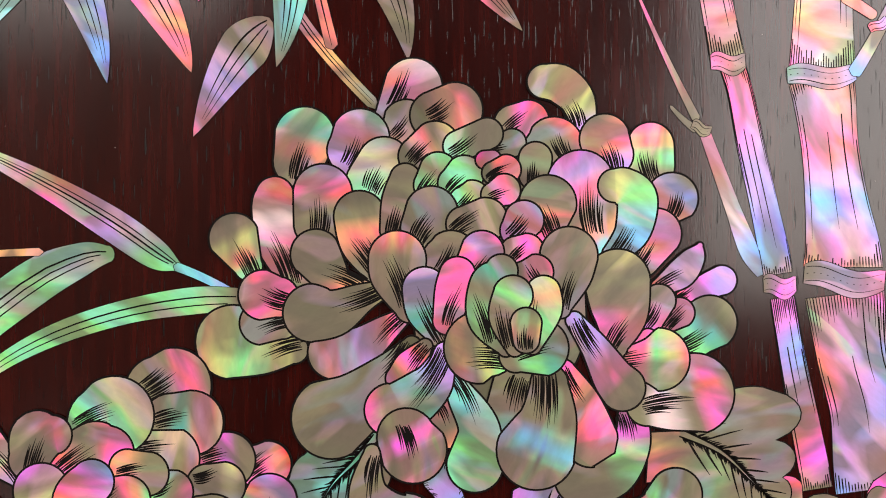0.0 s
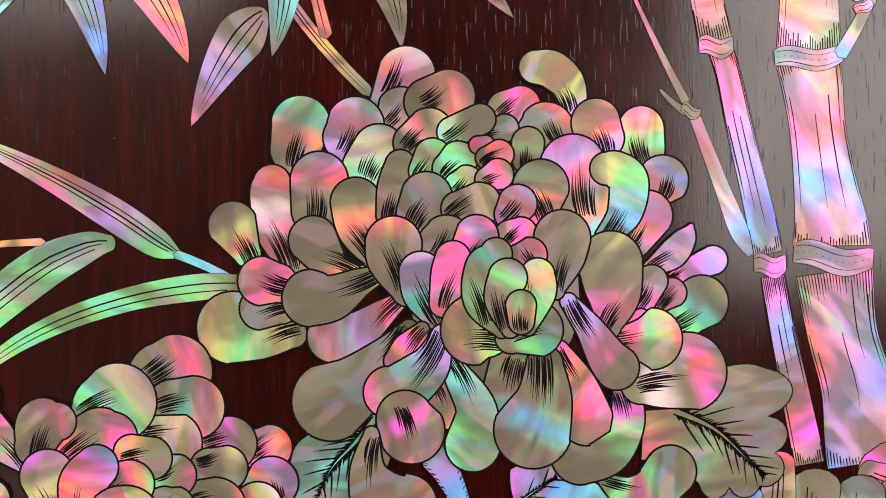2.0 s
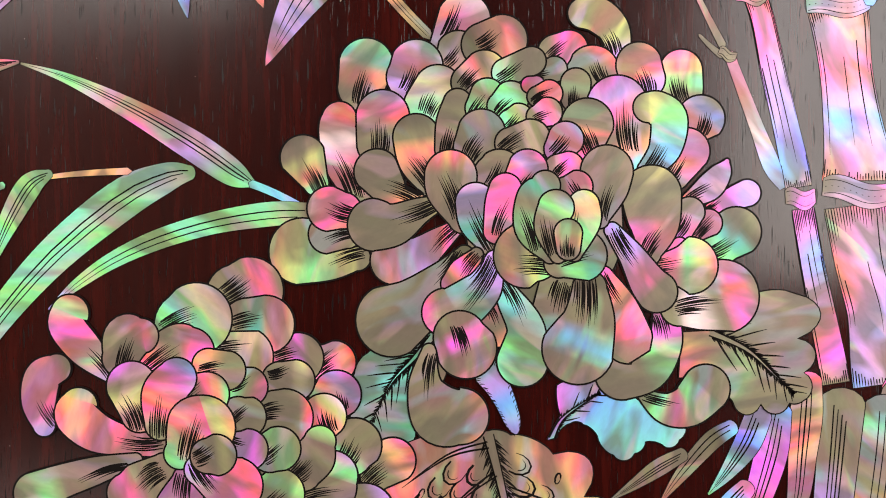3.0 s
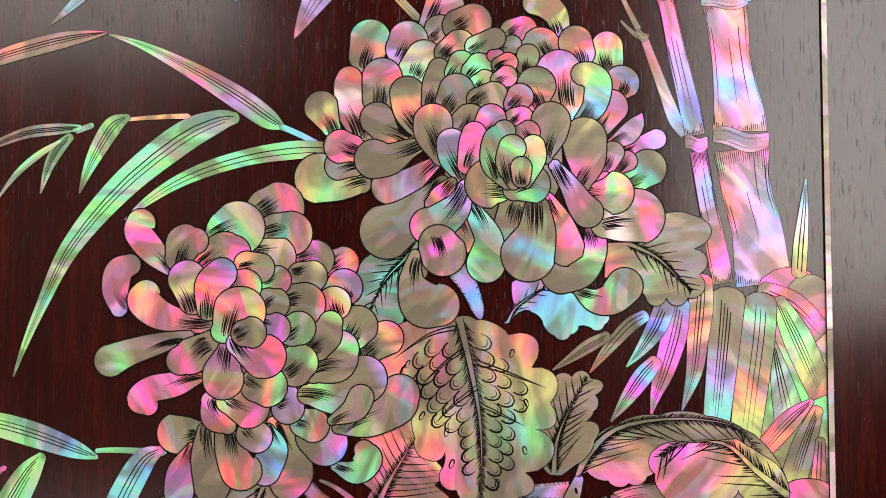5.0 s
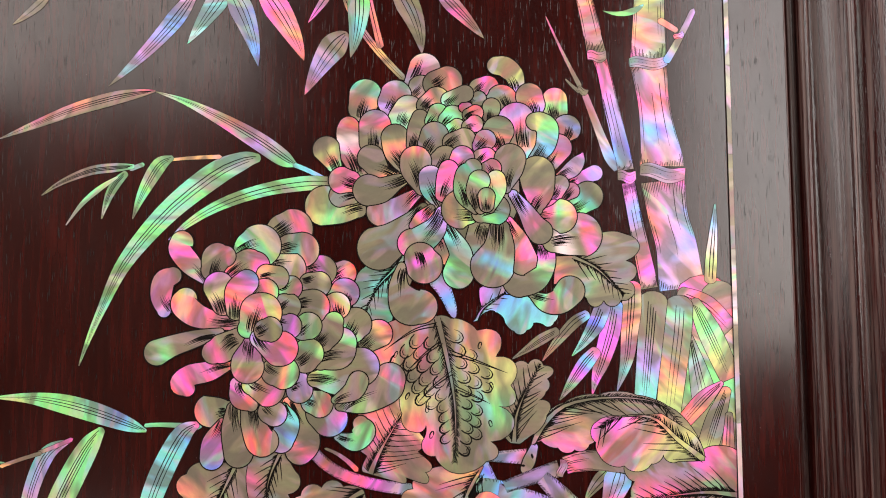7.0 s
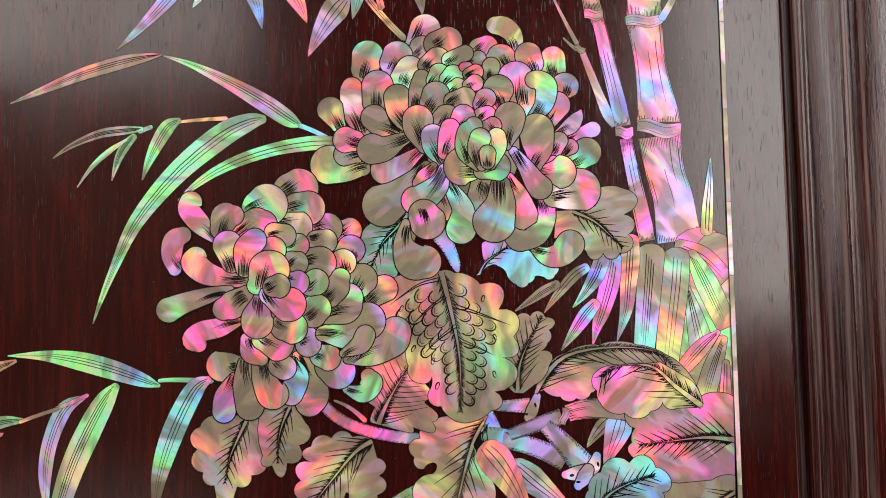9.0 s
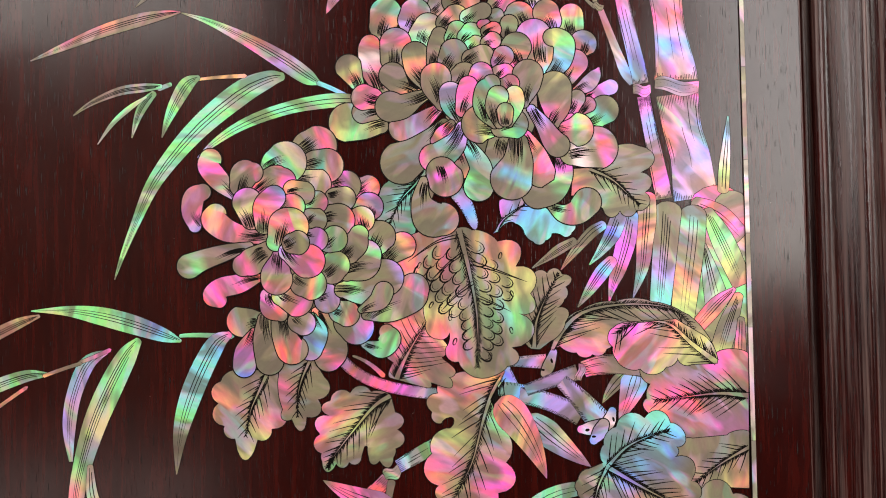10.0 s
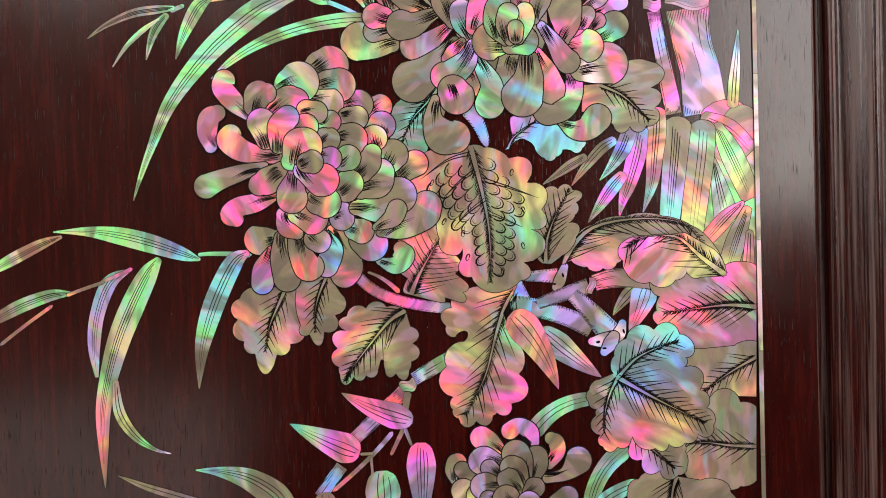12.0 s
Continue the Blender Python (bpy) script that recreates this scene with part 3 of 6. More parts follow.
def scalloped_leaf(own, spine, edge, ribs, mid, left, right, spots=()):
    """A broad leaf with a round-lobed edge. spine: its main rib; edge: (x, z, bulge) where two lobes meet; ribs: the side ribs.
    mid, left, right: the colours along the rib and along both edges; spots: eyes near the edge of a leaf with engraved scales."""
    area = sum(p[0] * q[1] - q[0] * p[1] for p, q in zip(edge, edge[1:] + edge[:1]))
    out = 1 if area > 0 else -1
    ring = []
    for i, (x0, z0, _) in enumerate(edge):
        x1, z1, bulge = edge[(i + 1) % len(edge)]
        bulge = 1.25 * bulge
        for k in range(8):
            t = k / 8
            h = out * bulge * (4 * t * (1 - t)) ** 0.75
            ring.append((x0 + (x1 - x0) * t + (z1 - z0) * h, z0 + (z1 - z0) * t - (x1 - x0) * h))
    if out < 0:
        ring.reverse()

    def smooth(points, n=24):
        at, _ = chain([(x, z, 0) for x, z in points])
        return [at(i / n)[:2] for i in range(n + 1)]
    main = smooth(spine)

    def foot(x, z):
        best = None
        for i, ((ax, az), (bx, bz)) in enumerate(zip(main, main[1:])):
            dx, dz = bx - ax, bz - az
            t = max(0.0, min(1.0, ((x - ax) * dx + (z - az) * dz) / (dx * dx + dz * dz)))
            px, pz = ax + dx * t, az + dz * t
            d = math.hypot(x - px, z - pz)
            if best is None or d < best[0]:
                best = (d, (i + t) / (len(main) - 1), px, pz, dx * (z - az) - dz * (x - ax))
        return best
    depth = LIFT + Inlay.layer * LAYER
    Inlay.layer += 1

    def room(x, z, dx, dz):
        reach = 1e9
        for (ax, az), (bx, bz) in zip(ring, ring[1:] + ring[:1]):
            ex, ez = bx - ax, bz - az
            det = dx * ez - dz * ex
            if abs(det) > 1e-9:
                t = ((ax - x) * ez - (az - z) * ex) / det
                u = ((ax - x) * dz - (az - z) * dx) / det
                if t > 0 and 0 <= u <= 1:
                    reach = min(reach, t)
        return 0.0 if reach > 1e8 else reach

    def inside(x, z):
        odd = False
        for (ax, az), (bx, bz) in zip(ring, ring[1:] + ring[:1]):
            if (az > z) != (bz > z) and x < ax + (z - az) / (bz - az) * (bx - ax):
                odd = not odd
        return odd
    m = len(ring)
    flat = [Vector(p) for p in ring]
    step = 2.6
    x0, z0 = min(p[0] for p in ring), min(p[1] for p in ring)
    for i in range(int((max(p[0] for p in ring) - x0) / step) + 1):
        for j in range(int((max(p[1] for p in ring) - z0) / step) + 1):
            x, z = x0 + step * (i + 0.5 * (j % 2)), z0 + step * j
            if inside(x, z) and min(math.dist((x, z), p) for p in ring) > 1.0:
                flat.append(Vector((x, z)))
    flat, _, cells, _, _, _ = delaunay_2d_cdt(flat, [], [list(range(m))], 1, 1e-5)
    verts, tones = [], []
    for x, z in flat:
        d, k, px, pz, side = foot(x, z)
        reach = room(x, z, (x - px) / d, (z - pz) / d) if d > 0.01 else 1.0
        q = min(1.0, 1.3 * d / (d + reach))
        core, rim = blend(mid, k), blend(left if side > 0 else right, k)
        verts.append(own.point(x, z, depth + 0.000002))
        tones.append(tuple(a + (b - a) * q for a, b in zip(core, rim)))
    faces = [tuple(f) for f in cells]
    index = [0] * len(faces)
    first = len(verts)
    outer = []
    for i, (x, z) in enumerate(ring):
        (x0, z0), (x1, z1) = ring[i - 1], ring[(i + 1) % m]
        d = math.hypot(x1 - x0, z1 - z0) or 1
        outer.append((x + (z1 - z0) / d * 0.4, z - (x1 - x0) / d * 0.4))
    for (xi, zi), (x, z) in zip(ring, outer):
        verts += [own.point(xi, zi, depth + 0.000002), own.point(x, z, depth), own.point(x, z, -0.0003)]
        tones += [SHADES["k"]] * 3
    for i in range(m):
        a, b = first + 3 * i, first + 3 * ((i + 1) % m)
        faces += [(a, a + 1, b + 1, b), (a + 1, a + 2, b + 2, b + 1)]
        index += [1, 1]
    ob = mesh_object("leaf_blade", verts, faces, [PEARL, INK], index, own.root, tones)
    strokes, hairs = [], []
    for points in [spine] + ribs:
        at, _ = chain([(x, z, 0) for x, z in points])
        span = sum(math.dist(p, q) for p, q in zip(points, points[1:]))
        tall = min(span, 62.0)
        thick = 0.022 * tall + 0.35

        def rib(t):
            return thick * max(0.0, 1 - t / 0.9)
        for sg in (-1, 1):
            strokes.append(along(at, sg, rib, 0.0, 0.97, 16))
            count = round(span / (0.62 if span < 62.0 else 0.8))
            if spots and points is not spine:
                continue
            for i in range(count):
                t = 0.03 + 0.93 * (i + rng.uniform(0.2, 0.8)) / count
                x, z, nx, nz, _ = at(t)
                lean = rng.uniform(0.7, 0.95)
                dx, dz = sg * nx * (1 - lean * 0.4) + nz * lean, sg * nz * (1 - lean * 0.4) - nx * lean
                d = math.hypot(dx, dz)
                dx, dz = dx / d, dz / d
                x, z = x + sg * nx * rib(t), z + sg * nz * rib(t)
                free = room(x, z, dx, dz)
                long = not spots and i % 7 == 3
                r = min(0.8 * free, tall * (rng.uniform(0.24, 0.34) if long else rng.uniform(0.03, 0.085)) * (1.15 - 0.55 * t))
                bow = 0.08 * r
                (strokes if long else hairs).append([(x + dx * r * k + nz * bow * k * k, z + dz * r * k - nx * bow * k * k) for k in (0.0, 0.35, 0.7, 1.0)])
    if spots:
        at, _ = chain([(x, z, 0) for x, z in spine])
        bold, thin = [], []
        for sg in (-1, 1):
            for row in range(11):
                for col in range(4):
                    t = 0.05 + 0.08 * row + 0.02 * col
                    x, z, nx, nz, _ = at(min(t, 0.97))
                    r = (6.5 + 6.2 * col) * (1.1 - 0.45 * t) + rng.uniform(-0.5, 0.5)
                    ox, oz = x + sg * nx * r + nz * r * 0.35, z + sg * nz * r - nx * r * 0.35
                    if not inside(ox, oz) or min(math.dist((ox, oz), p) for p in ring) < 9.0:
                        continue
                    q = 3.15 * rng.uniform(0.85, 1.15) * (1.1 - 0.4 * t)
                    fx, fz = sg * nx * 0.8 + nz * 0.6, sg * nz * 0.8 - nx * 0.6
                    for inner, lines in ((1.0, bold), (0.62, thin)):
                        turns = [radians(v * inner) for v in (-110, -80, -50, -18, 18, 50, 80, 110)]
                        lines.append([(ox + q * inner * (fx * 1.45 * math.cos(a) - fz * math.sin(a)), oz + q * inner * (fz * 1.45 * math.cos(a) + fx * math.sin(a))) for a in turns])
        eyes = []
        for x, z in spots:
            q, lean = rng.uniform(1.3, 1.9), rng.uniform(-0.7, 0.7)
            eyes.append([(x + q * 0.6 * math.cos(a) + q * lean * math.sin(a), z + q * 1.2 * math.sin(a)) for a in [radians(36 * v) for v in range(11)]])
        engrave(own, ob, bold, depth + 0.000005, 0.95)
        engrave(own, ob, thin, depth + 0.000005, 0.4)
        engrave(own, ob, eyes, depth + 0.000005, 0.7)
    engrave(own, ob, strokes, depth + 0.000003, 0.62)
    engrave(own, ob, hairs, depth + 0.000003, 0.5, True)
    return ob


def eye_hole(own, x, z, wide, high, tilt):
    """A small dark hollow cut in a knob of the branch."""
    depth = LIFT + Inlay.layer * LAYER
    Inlay.layer += 1
    c, s = math.cos(radians(tilt)), math.sin(radians(tilt))
    ring = [(wide / 2 * math.cos(math.pi * i / 8), high / 2 * math.sin(math.pi * i / 8)) for i in range(16)]
    verts = [own.point(x + c * u - s * v, z + s * u + c * v, d) for d in (depth, -0.0002) for u, v in ring]
    faces = [tuple(range(16))] + [(i, 16 + i, 16 + (i + 1) % 16, (i + 1) % 16) for i in range(16)]
    mesh_object("eye_hole", verts, faces, [INK], None, own.root)



# stalks of bamboo
stalk = Inlay("bamboo_stalk", 102.0, -44.2, "thick bamboo stalk of pink, gold and blue mother-of-pearl", "bamboo", "bamboo stalks")
strip(stalk, (91.4, 128.1), (90.3, 103.7), (89.6, 78.6), 16.1, 20.1, "gyop", side="gyng", name="segment", waist=0.06, fringe=26)
segment(stalk, [(89.2, 77.4, 9.7), (90.3, 71.4, 9.4), (91.8, 57.1, 8.5), (93.6, 41.2, 9.4), (95.4, 27.0, 11.2), (95.5, 21.0, 11.9)], "ovpbpp", side="oopbvn", fringe=26)
segment(stalk, [(95.9, 12.8, 11.9), (98.2, -6.0, 10.6), (102.2, -21.7, 10.9), (103.9, -37.3, 11.8), (104.9, -45.4, 12.1)], "npvb", side="pbboo", fringe=26)
node_ring(stalk, 89.5, 78.3, 20.7, 6.5, 3, "cvob")
node_ring(stalk, 95.8, 17.2, 24.3, 8.1, -5, "nvp")
stalk = Inlay("bamboo_stalk", 84.7, -42.8, "slim bamboo stalk of violet and pink mother-of-pearl", "bamboo", "bamboo stalks")
strip(stalk, (51.5, 127.9), (56.3, 108.1), (61.3, 82.4), 8.3, 10.6, "pon", name="segment", waist=0.05, fringe=14)
segment(stalk, [(62.6, 81.2, 3.8), (64.9, 73.3, 3.8), (68.0, 57.3, 4.1), (71.4, 41.5, 4.1), (74.7, 25.7, 4.5), (75.8, 19.0, 4.4)], "ppvbn", fringe=14)
segment(stalk, [(77.2, 11.8, 3.7), (79.9, -5.8, 3.9), (82.9, -21.5, 4.2), (85.9, -37.1, 4.5), (87.2, -45.2, 4.5)], "mvnpn", side="mbpmn", fringe=14)
node_ring(stalk, 61.3, 82.1, 10.3, 5.9, 3, "pn")
node_ring(stalk, 76.4, 15.3, 9.7, 6.2, 2, "nmm")
twig = Inlay("bamboo_twig", 68.9, 19.0, "thin jointed bamboo twig of pale shell", "twig", "twigs")
strip(twig, (33.5, 104.7), (42.7, 83.8), (52.2, 64.4), 0.6, 2.6, "ppn")
frond(twig, [(53.7, 62.6, 1.6), (57.3, 52.7, 1.9), (62.5, 38.4, 2.3), (67.2, 25.8, 2.8), (70.5, 18.5, 0.9)], "ppwbb", lines=0, name="stem")
strip(twig, (43.8, 69.4), (47.8, 65.2), (51.9, 62.0), 0.9, 2.4, "nn")
node_ring(twig, 53.1, 62.6, 5.9, 3.5, -20, "n")
twig = Inlay("bamboo_twig", 100.5, 81.1, "short pale bamboo side twig", "twig", "twigs")
strip(twig, (98.7, 78.4), (106.4, 91.1), (115.3, 108.7), 4.1, 3.0, "bnv")
strip(twig, (95.6, 102.5), (101.5, 98.9), (105.9, 95.9), 3.6, 3.0, "oo")
node_ring(twig, 106.7, 93.5, 5.9, 3.0, 30, "pv")
leaf = Inlay("bamboo_leaf", 87.5, 111.0, "slender cyan and green mother-of-pearl bamboo leaf inlaid in dark wood", "leaf", "bamboo leaves")
blade(leaf, (87.5, 111.0), (77.0, 106.1), (64.9, 107.6), 3.6, "cgg", lines=0)
leaf = Inlay("bamboo_leaf", 145.9, 128.4, "slender grey mother-of-pearl bamboo leaf inlaid in dark wood", "leaf", "bamboo leaves")
blade(leaf, (145.9, 128.4), None, (145.8, 116.2), 3.6, "n", lines=0)

# sheath and leaves at the foot of the bamboo
sheath = Inlay("bamboo_sheath", 107.9, -94.1, "layered striped sheath of green and pink shell at the bamboo foot", "sheath")
frond(sheath, [(116.3, -48.4, 14.3), (116.8, -84.0, 15.5), (115.9, -114.7, 16.0), (115.3, -134.6, 16.0)], "ppggyno", lines=0, rim=0.32, name="sheath_leaf")
frond(sheath, [(123.5, -47.5, 8.4), (127.4, -63.1, 4.3)], "npp", lines=0, rim=0.32, name="sheath_leaf")
frond(sheath, [(104.8, -48.2, 3.7), (117.7, -54.9, 5.6), (129.7, -67.5, 5.0)], "npppn", lines=3, rim=0.32, name="sheath_leaf")
frond(sheath, [(111.2, -53.0, 3.1), (119.1, -69.2, 6.2), (129.5, -93.4, 5.6)], "nggyo", lines=4, rim=0.32, name="sheath_leaf")
frond(sheath, [(108.5, -70.9, 1.2), (111.8, -87.0, 4.6), (115.1, -102.4, 6.8)], "ngcgy", lines=3, rim=0.32, name="sheath_leaf")
frond(sheath, [(124.5, -95.8, 1.2), (114.7, -104.3, 4.3), (101.6, -118.5, 3.7)], "pppp", lines=3, rim=0.32, name="sheath_leaf")
frond(sheath, [(126.9, -99.5, 2.5), (120.9, -114.8, 5.2), (115.4, -131.5, 5.5)], "onny", lines=4, rim=0.32, name="sheath_leaf")
frond(sheath, [(128.0, -112.4, 1.9), (126.8, -133.8, 3.7)], "npoy", lines=2, rim=0.32, name="sheath_leaf")
frond(sheath, [(103.1, -54.1, 7.1), (101.8, -68.3, 7.4), (98.7, -89.9, 7.1), (94.9, -117.4, 6.2)], "ngnnoyn", lines=3, rim=0.32, name="sheath_leaf")
frond(sheath, [(89.2, -52.0, 7.4), (87.6, -68.1, 6.8), (85.2, -89.7, 6.2), (83.1, -108.1, 5.5)], "nnnvcc", lines=4, rim=0.32, name="sheath_leaf")
leaf = Inlay("bamboo_leaf", 76.2, -43.5, "slender pink and yellow mother-of-pearl bamboo leaf inlaid in dark wood", "leaf", "bamboo leaves")
frond(leaf, [(78.3, -44.4, 4.3), (77.4, -55.6, 5.3), (76.1, -68.0, 4.6), (74.2, -83.4, 3.4), (68.9, -99.6, 0.3)], "pyoopcb", lines=3, rim=0.25)
leaf = Inlay("bamboo_leaf", 66.7, -51.2, "slender blue and magenta mother-of-pearl bamboo leaf inlaid in dark wood", "leaf", "bamboo leaves")
frond(leaf, [(68.7, -54.2, 4.0), (65.9, -67.8, 5.3), (61.2, -83.2, 4.3), (57.9, -92.4, 2.5), (55.6, -101.5, 0.3)], "bmmpmp", lines=3, rim=0.25)
leaf = Inlay("bamboo_leaf", 62.7, -68.9, "slender pink and blue mother-of-pearl bamboo leaf inlaid in dark wood", "leaf", "bamboo leaves")
frond(leaf, [(57.6, -79.1, 3.1), (51.9, -85.5, 4.0), (44.9, -95.2, 2.8), (38.3, -104.4, 0.3)], "pbmtn", lines=3, rim=0.25)
leaf = Inlay("bamboo_leaf", 62.4, -54.9, "slender violet and blue mother-of-pearl bamboo leaf inlaid in dark wood", "leaf", "bamboo leaves")
frond(leaf, [(61.9, -55.4, 4.3), (58.0, -64.6, 4.3), (51.6, -73.8, 2.5), (45.2, -81.1, 0.3)], "vbcg", lines=3, rim=0.25)
leaf = Inlay("bamboo_leaf", 53.9, -59.2, "slender blue and grey mother-of-pearl bamboo leaf inlaid in dark wood", "leaf", "bamboo leaves")
frond(leaf, [(53.1, -59.3, 2.5), (46.2, -63.8, 3.1), (36.7, -74.2, 2.2), (29.5, -83.6, 0.3)], "bknop", lines=2, rim=0.25)
leaf = Inlay("bamboo_leaf", 36.6, -68.3, "slender grey mother-of-pearl bamboo leaf inlaid in dark wood", "leaf", "bamboo leaves")
frond(leaf, [(36.9, -68.0, 2.2), (29.1, -72.2, 2.8), (21.3, -77.4, 1.8), (13.5, -82.5, 0.3)], "nnnn", lines=3, rim=0.25)
leaf = Inlay("bamboo_leaf", 120.5, -43.6, "slender salmon and yellow mother-of-pearl bamboo leaf inlaid in dark wood", "leaf", "bamboo leaves")
frond(leaf, [(120.0, -40.7, 3.1), (121.0, -28.2, 3.0), (122.7, -12.6, 1.9), (123.7, 0.2, 0.3)], "oywbc", lines=2, rim=0.25)

# sprig above the large flower
twig = Inlay("twig", -76.8, 118.1, "thin grey and salmon mother-of-pearl twig inlaid in dark wood", "twig", "twigs")
strip(twig, (-76.8, 118.1), (-66.3, 95.4), (-43.2, 68.5), 4.1, 3.5, "noon", lines=2)
twig = Inlay("twig", -64.1, 118.2, "thin pink and salmon mother-of-pearl twig inlaid in dark wood", "twig", "twigs")
strip(twig, (-64.1, 118.2), (-60.4, 101.5), (-56.8, 86.4), 3.0, 3.8, "poo", lines=1)

# bamboo leaves, upper
leaf = Inlay("bamboo_leaf", -157.5, 120.8, "slender pink and blue mother-of-pearl bamboo leaf inlaid in dark wood", "leaf", "bamboo leaves")
blade(leaf, (-157.5, 120.8), (-176.5, 94.0), (-204.6, 65.4), 10.0, "pbvn", lines=3)
leaf = Inlay("bamboo_leaf", -140.4, 122.4, "slender cyan mother-of-pearl bamboo leaf inlaid in dark wood", "leaf", "bamboo leaves")
blade(leaf, (-140.4, 122.4), (-150.4, 107.1), (-162.3, 89.0), 11.8, "ccc", lines=3)
leaf = Inlay("bamboo_leaf", -141.0, 122.4, "slender grey and violet mother-of-pearl bamboo leaf inlaid in dark wood", "leaf", "bamboo leaves")
blade(leaf, (-141.0, 122.4), (-130.2, 101.2), (-123.6, 76.5), 12.9, "nvbc", side="bbb", lines=3)
leaf = Inlay("bamboo_leaf", -125.7, 125.5, "slender salmon and pink mother-of-pearl bamboo leaf inlaid in dark wood", "leaf", "bamboo leaves")
blade(leaf, (-125.7, 125.5), (-109.0, 101.3), (-98.7, 79.6), 14.1, "opoo", lines=3)
leaf = Inlay("bamboo_leaf", -75.1, 95.1, "slender grey and violet mother-of-pearl bamboo leaf inlaid in dark wood", "leaf", "bamboo leaves")
blade(leaf, (-75.1, 95.1), (-86.7, 81.8), (-98.2, 60.5), 14.7, "nnvp", lines=3)
leaf = Inlay("bamboo_leaf", -70.1, 125.8, "slender green and cyan mother-of-pearl bamboo leaf inlaid in dark wood", "leaf", "bamboo leaves")
blade(leaf, (-70.1, 125.8), (-69.3, 103.0), (-73.5, 81.2), 12.4, "ggcn", lines=3)
leaf = Inlay("bamboo_leaf", -51.1, 124.3, "slender grey mother-of-pearl bamboo leaf inlaid in dark wood", "leaf", "bamboo leaves")
blade(leaf, (-51.1, 124.3), (-39.2, 104.6), (-34.4, 83.2), 13.0, "nnnn", lines=3)
leaf = Inlay("bamboo_leaf", -28.0, 121.4, "slender violet and pink mother-of-pearl bamboo leaf inlaid in dark wood", "leaf", "bamboo leaves")
blade(leaf, (-28.0, 121.4), (-13.2, 106.3), (-0.3, 91.8), 8.9, "vpn", lines=3)
leaf = Inlay("bamboo_leaf", -82.8, 121.1, "slender pink and magenta mother-of-pearl bamboo leaf inlaid in dark wood", "leaf", "bamboo leaves")
blade(leaf, (-82.8, 121.1), (-90.0, 110.5), (-96.7, 100.7), 4.7, "pmp", lines=1)
leaf = Inlay("bamboo_leaf", -237.5, 117.3, "slender grey mother-of-pearl bamboo leaf inlaid in dark wood", "leaf", "bamboo leaves")
blade(leaf, (-237.5, 117.3), (-247.4, 107.6), (-257.9, 99.7), 5.3, "nnn", lines=1)
leaf = Inlay("bamboo_leaf", -179.4, 61.9, "slender pink and grey mother-of-pearl bamboo leaf inlaid in dark wood", "leaf", "bamboo leaves")
frond(leaf, [(-179.5, 62.7, 0.6), (-188.4, 61.4, 2.4), (-202.1, 58.6, 3.7), (-223.2, 52.4, 3.4), (-244.3, 44.0, 2.1), (-262.3, 36.6, 0.3)], "pnpn", lines=3, side="nnn")
leaf = Inlay("bamboo_leaf", -104.3, 21.1, "slender green and violet mother-of-pearl bamboo leaf inlaid in dark wood", "leaf", "bamboo leaves")
frond(leaf, [(-103.1, 22.1, 1.5), (-109.2, 25.5, 4.3), (-122.1, 34.5, 4.9), (-140.6, 45.7, 3.7), (-162.3, 56.7, 1.8), (-178.6, 62.3, 0.3)], "ggvpgn", lines=3)
twig = Inlay("twig", -104.0, 22.2, "thin cyan and blue mother-of-pearl twig inlaid in dark wood", "twig", "twigs")
strip(twig, (-104.0, 22.2), (-93.2, 17.6), (-82.4, 11.4), 2.6, 2.3, "cb")

# bamboo leaves, middle
leaf = Inlay("bamboo_leaf", -123.3, 26.3, "slender green and blue mother-of-pearl bamboo leaf inlaid in dark wood", "leaf", "bamboo leaves")
frond(leaf, [(-123.2, 25.8, 2.4), (-131.1, 24.3, 4.9), (-146.5, 16.6, 6.7), (-171.3, -3.9, 5.9), (-193.0, -30.3, 4.2), (-204.9, -55.6, 2.4), (-211.9, -73.0, 1.3), (-216.0, -85.4, 0.3)], "gcgggggn", lines=3)
leaf = Inlay("bamboo_leaf", -81.8, 11.4, "slender grey and green mother-of-pearl bamboo leaf inlaid in dark wood", "leaf", "bamboo leaves")
frond(leaf, [(-84.7, 12.2, 3.3), (-97.5, 11.9, 4.0), (-115.7, 9.2, 3.6), (-133.9, 4.0, 3.3), (-148.9, -2.7, 2.7), (-160.9, -10.6, 1.8), (-170.1, -18.6, 0.3)], "nggggv", lines=2)
twig = Inlay("twig", -171.4, 24.6, "thin salmon mother-of-pearl twig inlaid in dark wood", "twig", "twigs")
strip(twig, (-171.4, 24.6), (-158.7, 25.9), (-142.4, 26.5), 1.4, 2.3, "oo")
leaf = Inlay("bamboo_leaf", -170.8, 26.1, "slender green and grey mother-of-pearl bamboo leaf inlaid in dark wood", "leaf", "bamboo leaves")
frond(leaf, [(-169.5, 25.9, 1.5), (-175.8, 22.2, 4.0), (-182.0, 12.1, 3.6), (-186.6, 2.0, 2.1), (-189.7, -7.2, 0.3)], "gggn", lines=3)
twig = Inlay("twig", -184.1, 22.5, "thin green mother-of-pearl twig inlaid in dark wood", "twig", "twigs")
strip(twig, (-184.1, 22.5), (-187.5, 21.4), (-192.1, 19.6), 2.3, 2.6, "gg")
leaf = Inlay("bamboo_leaf", -189.8, 19.6, "slender green and grey mother-of-pearl bamboo leaf inlaid in dark wood", "leaf", "bamboo leaves")
frond(leaf, [(-190.1, 21.3, 1.2), (-199.5, 20.7, 2.4), (-213.1, 18.9, 2.4), (-228.1, 12.8, 1.5), (-238.7, 5.7, 0.3)], "gnn", lines=3)
